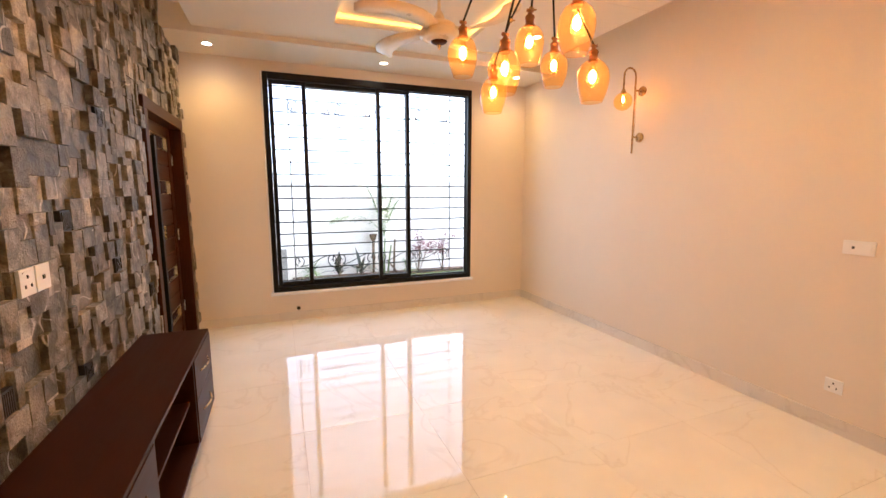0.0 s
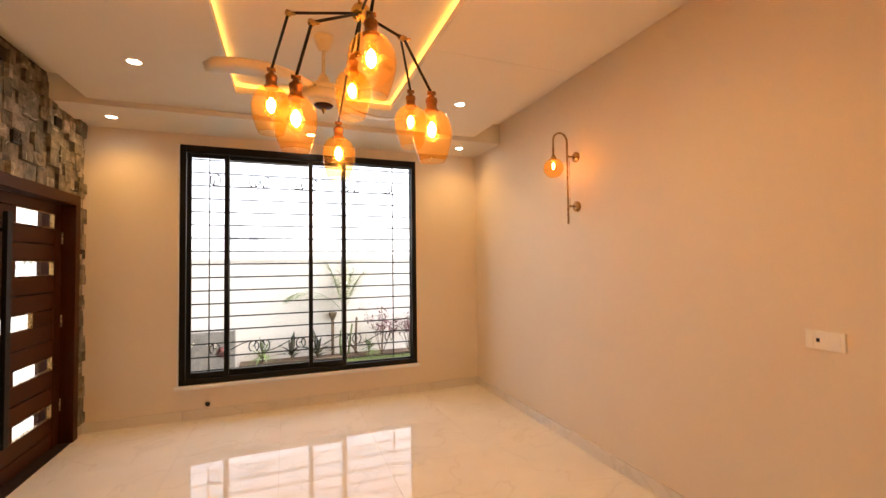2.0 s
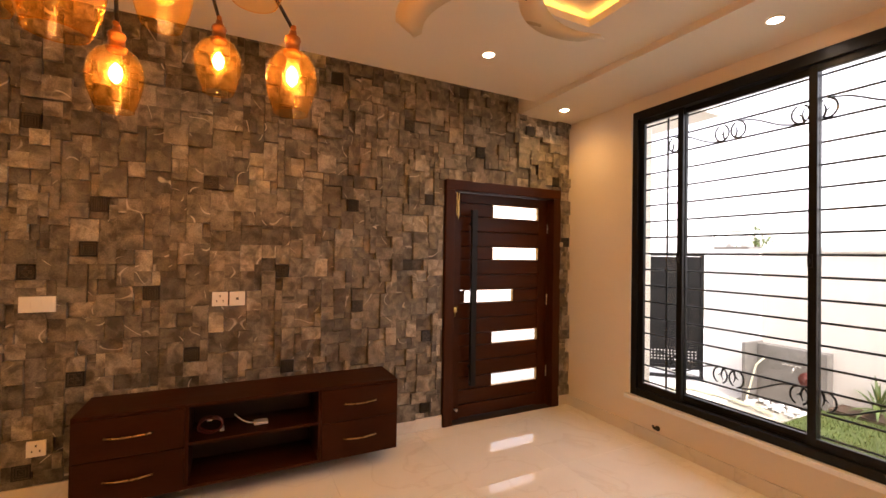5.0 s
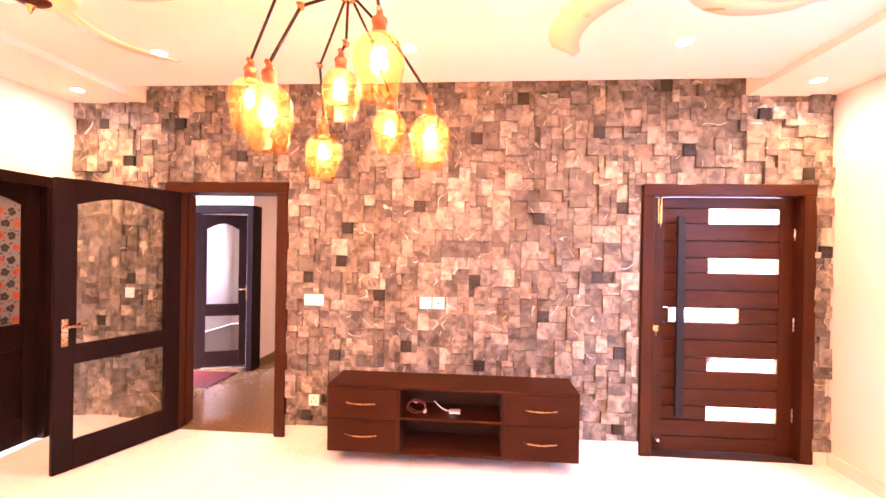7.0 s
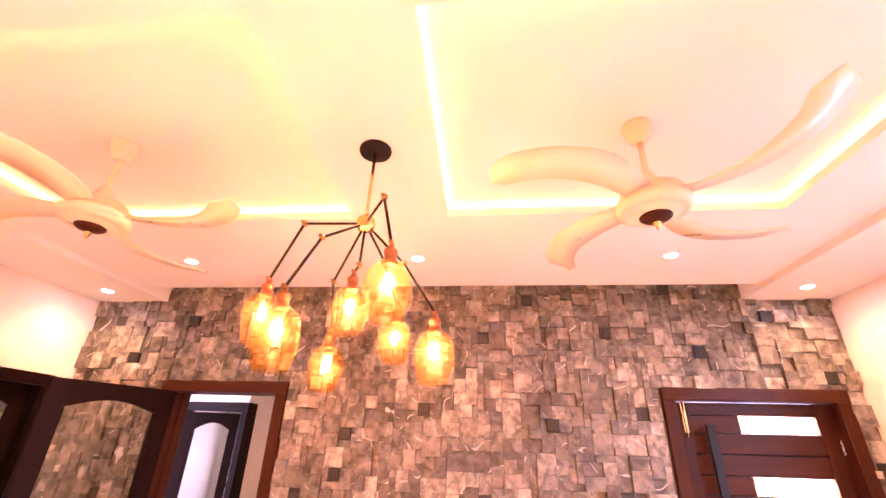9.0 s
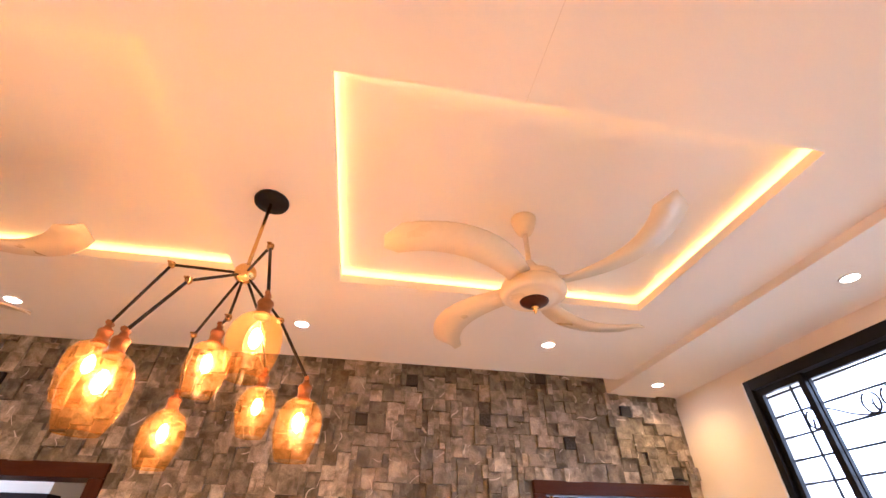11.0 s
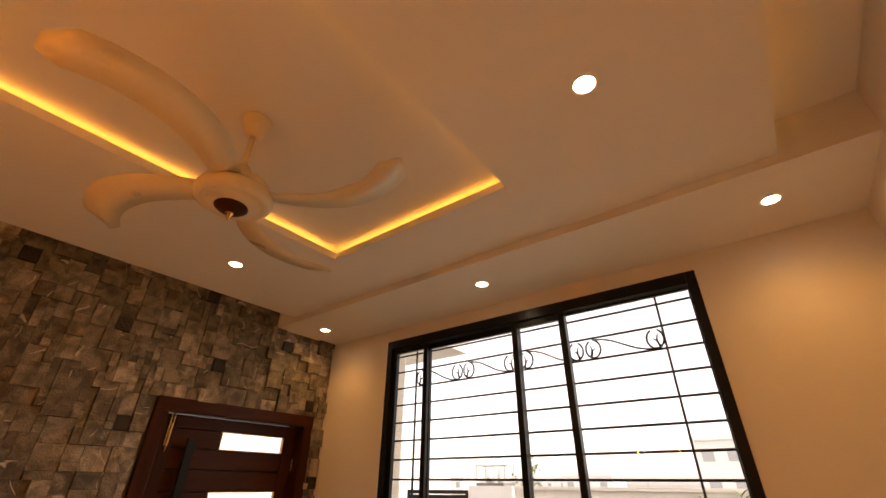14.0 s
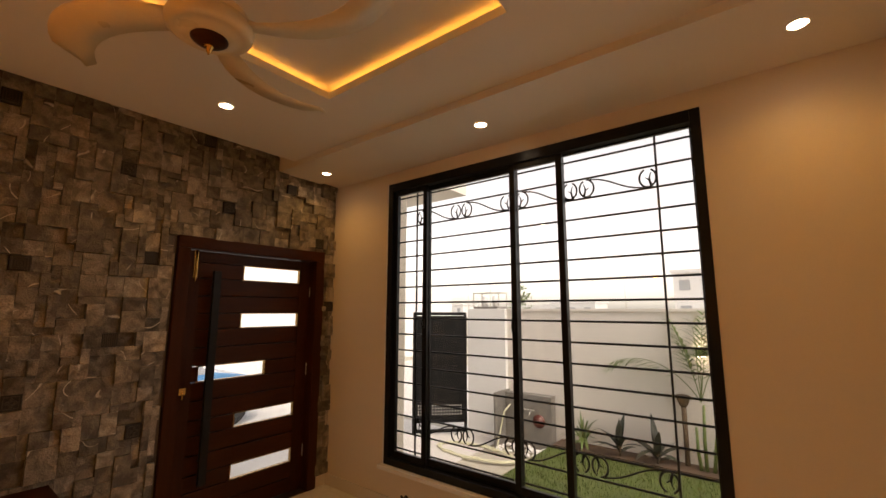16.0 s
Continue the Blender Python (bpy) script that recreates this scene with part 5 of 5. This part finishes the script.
# ---- distance ----
def far_building(x, y, w, d, storeys, label):
    t = thing("far_building", (x, y, GROUND), label, "building", "far buildings")
    h = 3.2 * storeys
    part("wall", boxes((x - w / 2, x + w / 2, y - d / 2, y + d / 2, GROUND - 0.05, h)), FARWALL, t)
    part("roof", boxes((x - w / 2 - 0.3, x + w / 2 + 0.3, y - d / 2 - 0.3, y + d / 2 + 0.3, h, h + 0.4)), FARWALL, t)
    for s in range(storeys):
        n = max(2, int(w / 3))
        for k in range(n):
            cx, z = x - w / 2 + w * (k + 0.5) / n, 1.0 + 3.2 * s
            part("window", boxes((cx - 0.6, cx + 0.6, y - d / 2 - 0.05, y - d / 2 + 0.1, z, z + 1.3)), HAZEGLASS, t)


for x, y, w, d, s in ((-3.5, 66, 5, 6, 2), (-28, 90, 9, 8, 1), (-40, 120, 14, 9, 1), (-75, 110, 12, 8, 1), (-55, 140, 16, 9, 1), (10, 120, 14, 9, 1), (30, 100, 12, 9, 1), (62, 120, 14, 9, 1)):
    far_building(x, y, w, d, s, "pale far house on the open land")
for x, y in ((-19, 40), (-9, 52), (-32, 55)):
    p = thing("street_lamp", (x, y, GROUND), "slim far street lamp post", "street lamp", "street lamps")
    part("pole", tube(bmesh.new(), ((x, y, GROUND - 0.05), (x, y, 5.5)), 0.07, 8, 0.04), STEEL, p)
    part("arm", tube(bmesh.new(), ((x, y, 5.45), (x + 0.9, y, 5.6)), 0.03, 6), STEEL, p)


def far_tree(x, y, h, seed):
    rng = random.Random(seed)
    t = thing("tree", (x, y, GROUND), "thin young roadside tree with sparse leaves", "tree", "far trees")
    tk, lf = bmesh.new(), bmesh.new()
    tube(tk, ((x, y, GROUND - 0.05), (x + 0.05, y, h * 0.5), (x, y, h)), 0.09, 7, 0.02)
    for k in range(12):
        a, z = rng.random() * 6.28, h * (0.35 + 0.6 * rng.random())
        r = (h - z) * 0.45 + 0.25
        tip = Vector((x + r * math.cos(a), y + r * math.sin(a), z + 0.2))
        tube(tk, ((x, y, z - 0.15), tip), 0.025, 5, 0.008)
        for j in range(22):
            q = Vector((x, y, z)).lerp(tip, 0.3 + 0.8 * rng.random()) + Vector([rng.uniform(-0.22, 0.22) for _ in range(3)])
            blade_leaf(lf, q, (rng.uniform(-1, 1), rng.uniform(-1, 1), rng.uniform(-0.6, 0.4)), 0.28, 0.12, 0.5, 2)
    part("trunk", tk, BARK, t)
    part("crown", lf, PALM, t)


far_tree(-10.5, 30, 3.4, 31)
far_tree(-22, 34, 2.6, 32)


# ---- stone cladding ----
DECOS = ((0.305, 2.786), (-0.173, 2.44), (0.864, 2.507), (1.505, 2.327), (1.832, 1.876), (1.491, 1.426), (2.123, 1.279), (2.371, 0.833), (1.737, 0.731), (3.021, 0.672),
         (2.964, 1.434), (3.564, 1.135), (3.514, 1.939), (3.976, 1.486), (4.185, 0.822), (4.194, 0.22), (4.157, 2.037), (3.966, 2.684), (3.363, 2.969), (4.501, 3.074),
         (4.71, 2.538), (5.639, 2.34), (2.962, 2.625), (2.472, 2.072), (1.826, 1.589), (5.291, 2.84), (5.762, 1.728), (1.49, 0.228), (-0.45, 2.79), (-0.15, 1.35),
         (-0.45, 1.0), (-0.3, 0.7))
U = 0.0485
NY, NZ = int((Y1 - Y0) / U), int((SLAB - 0.108) / U)
Z0 = 0.110
PLATES = ((2.495, 2.72, 1.165, 1.28), (1.48, 1.665, 1.168, 1.277), (1.533, 1.635, 0.295, 0.40), (-0.185, -0.095, 1.195, 1.295))
used = np.zeros((NY, NZ), bool)
for j in range(NY):
    for k in range(NZ):
        y, z = Y0 + U * (j + 0.5), Z0 + U * (k + 0.5)
        if z < DOOR_TOP + 0.012 and (HALL_Y[0] - 0.01 < y < HALL_Y[1] + 0.01 or DOOR_Y[0] - 0.01 < y < DOOR_Y[1] + 0.01):
            used[j, k] = True
        if z > SOFFIT and (y > 5.15 or y < -0.05):
            used[j, k] = True
deco_cells = []
for y, z in DECOS:
    j, k = round((y - Y0) / U - 1), round((z - Z0) / U - 1)
    if 0 <= j < NY - 1 and 0 <= k < NZ - 1 and not used[j:j + 2, k:k + 2].any():
        used[j:j + 2, k:k + 2] = True
        deco_cells.append((j, k))
rng = random.Random(11)
SIZES = ((3, 3, 16), (2, 3, 26), (3, 2, 22), (2, 2, 34), (4, 3, 3), (3, 4, 3), (1, 2, 7), (2, 1, 7), (1, 3, 3), (3, 1, 3), (1, 1, 3))
stones = []
order = [(j, k) for k in range(NZ) for j in range(NY)]
for j, k in order:
    if used[j, k]:
        continue
    fits = [(w, h, p) for w, h, p in SIZES if j + w <= NY and k + h <= NZ and not used[j:j + w, k:k + h].any()]
    pick = rng.choices(fits, [p for *_, p in fits])[0] if fits else (1, 1, 1)
    w, h = pick[0], pick[1]
    used[j:j + w, k:k + h] = True
    y0, z0 = Y0 + U * j, Z0 + U * k
    y1, z1 = y0 + U * w, z0 + U * h
    depth = rng.choice((0.008, 0.011, 0.014, 0.018, 0.032, 0.037, 0.042, 0.048))
    if any(y1 > a and y0 < b and z1 > c and z0 < d for a, b, c, d in PLATES):
        depth = 0.0405
    if y0 < 3.8 and y1 > 1.8 and z0 < 0.66 and z1 > 0.1:
        depth = min(depth, 0.040)
    stones.append((w, h, y0, z0, depth, rng.random()))


def stone_shape(w, h, depth, seed):
    """A split block with a slightly uneven face and softened edges, back on x = 0."""
    r = random.Random(seed)
    W, H, g, e = w * U, h * U, 0.0002, 0.0012
    j = [r.uniform(-0.003, 0.003) for _ in range(4)]
    m = [r.uniform(0, 0.0012) for _ in range(8)]
    back = [(0, g, g), (0, W - g, g), (0, W - g, H - g), (0, g, H - g)]
    mid = [(depth - e + j[0], g + m[0], g + m[1]), (depth - e + j[1], W - g - m[2], g + m[3]), (depth - e + j[2], W - g - m[4], H - g - m[5]), (depth - e + j[3], g + m[6], H - g - m[7])]
    top = [(depth + a[0] - (depth - e), a[1] + (e if i in (0, 3) else -e), a[2] + (e if i in (0, 1) else -e)) for i, a in enumerate(mid)]
    vs = back + mid + top
    fs = [(8, 9, 10, 11)]
    for a in (0, 4):
        for i in range(4):
            fs.append((a + i, a + (i + 1) % 4, a + 4 + (i + 1) % 4, a + 4 + i))
    return vs, fs


cladding = thing("stone_cladding", (0, 2.55, 0), "grey-brown split marble cladding in uneven blocks", "stone wall", kind="structure")
shared = {}
single, rv, rf = 0, [], []
for w, h, y0, z0, depth, seed in stones:
    if 1.3 < y0 < 3.35 and 0.95 < z0 < 2.35 and single < 300:
        key = (w, h, round(depth, 3), int(seed * 3))
        if key not in shared:
            vs, fs = stone_shape(w, h, depth, seed)
            me = bpy.data.meshes.new("stone")
            me.from_pydata(vs, [], fs)
            me.materials.append(STONE_ONE)
            shared[key] = me
        ob = new("stone", shared[key])
        ob.parent = cladding
        ob.location = (0, y0 - 2.55, z0)
        single += 1
    else:
        vs, fs = stone_shape(w, h, depth, seed)
        i = len(rv)
        rv += [(x, y + y0 - 2.55, z + z0) for x, y, z in vs]
        rf += [tuple(i + q for q in f) for f in fs]
me = bpy.data.meshes.new("stones")
me.from_pydata(rv, [], rf)
me.materials.append(STONE_REST)
rest = new("stones", me)
rest.parent = cladding
tagged(rest, "remaining grey-brown stone blocks", kind="stuff")
for n, (j, k) in enumerate(deco_cells):
    y0, z0 = Y0 + U * j, Z0 + U * k
    S = 2 * U
    bm = bmesh.new()
    box(bm, 0, 0.030, y0 + 0.002, y0 + S - 0.002, z0 + 0.002, z0 + S - 0.002, bevel=0.002)
    relief = bmesh.new()
    if n % 3 == 0:
        for a in (0.010, 0.024, 0.037):
            for r in ((a, a + 0.006, a, S - a), (S - a - 0.006, S - a, a, S - a), (a, S - a, a, a + 0.006), (a, S - a, S - a - 0.006, S - a)):
                box(relief, 0.0305, 0.035, y0 + r[0], y0 + r[1], z0 + r[2], z0 + r[3])
    elif n % 3 == 1:
        for a in range(7):
            box(relief, 0.0305, 0.035, y0 + 0.012 + 0.0115 * a, y0 + 0.017 + 0.0115 * a, z0 + 0.010, z0 + S - 0.010)
    else:
        for a in (0.012,):
            for r in ((a, a + 0.005, a, S - a), (S - a - 0.005, S - a, a, S - a), (a, S - a, a, a + 0.005), (a, S - a, S - a - 0.005, S - a)):
                box(relief, 0.0305, 0.035, y0 + r[0], y0 + r[1], z0 + r[2], z0 + r[3])
        for q in range(4):
            lathe(relief, ((0.012, 0), (0.010, 0.005)), (0.030, y0 + S / 2 + 0.017 * math.cos(q * math.pi / 2), z0 + S / 2 + 0.017 * math.sin(q * math.pi / 2)), (1, 0, 0), 8)
    tile = part("carved_tile", bm, DECO, cladding, "dark carved accent tile")
    part("relief", relief, RIDGE, tile, "worn bronze raised pattern")

# ---- floor tiles ----
floor = structure("floor", boxes((X0 - 0.02, X1, Y0, Y1, -0.12, -0.003)), GROUT, "cream polished porcelain tile floor", "floor")
TW, TL = 0.80, 0.80
ys = [Y0 + TL * k for k in range(int((Y1 - Y0) / TL) + 2)]
xs = [X1 - TW * k for k in range(int((X1 - X0) / TW) + 2)]
tiles = {}
for x in xs:
    for y in ys:
        x0, x1, y0, y1 = max(x - TW, X0 - 0.02), x, y, min(y + TL, Y1)
        if x1 - x0 < 0.03 or y1 - y0 < 0.03:
            continue
        key = (round(x1 - x0, 3), round(y1 - y0, 3))
        if key not in tiles:
            bm = boxes((0.0007, key[0] - 0.0007, 0.0007, key[1] - 0.0007, -0.010, 0.0), bevel=0.0008)
            bmesh.ops.recalc_face_normals(bm, faces=bm.faces)
            me = bpy.data.meshes.new("tile")
            bm.to_mesh(me)
            bm.free()
            me.materials.append(TILE)
            tiles[key] = me
        ob = new("tile", tiles[key])
        ob.parent = floor
        ob.location = (x0, y0, 0)
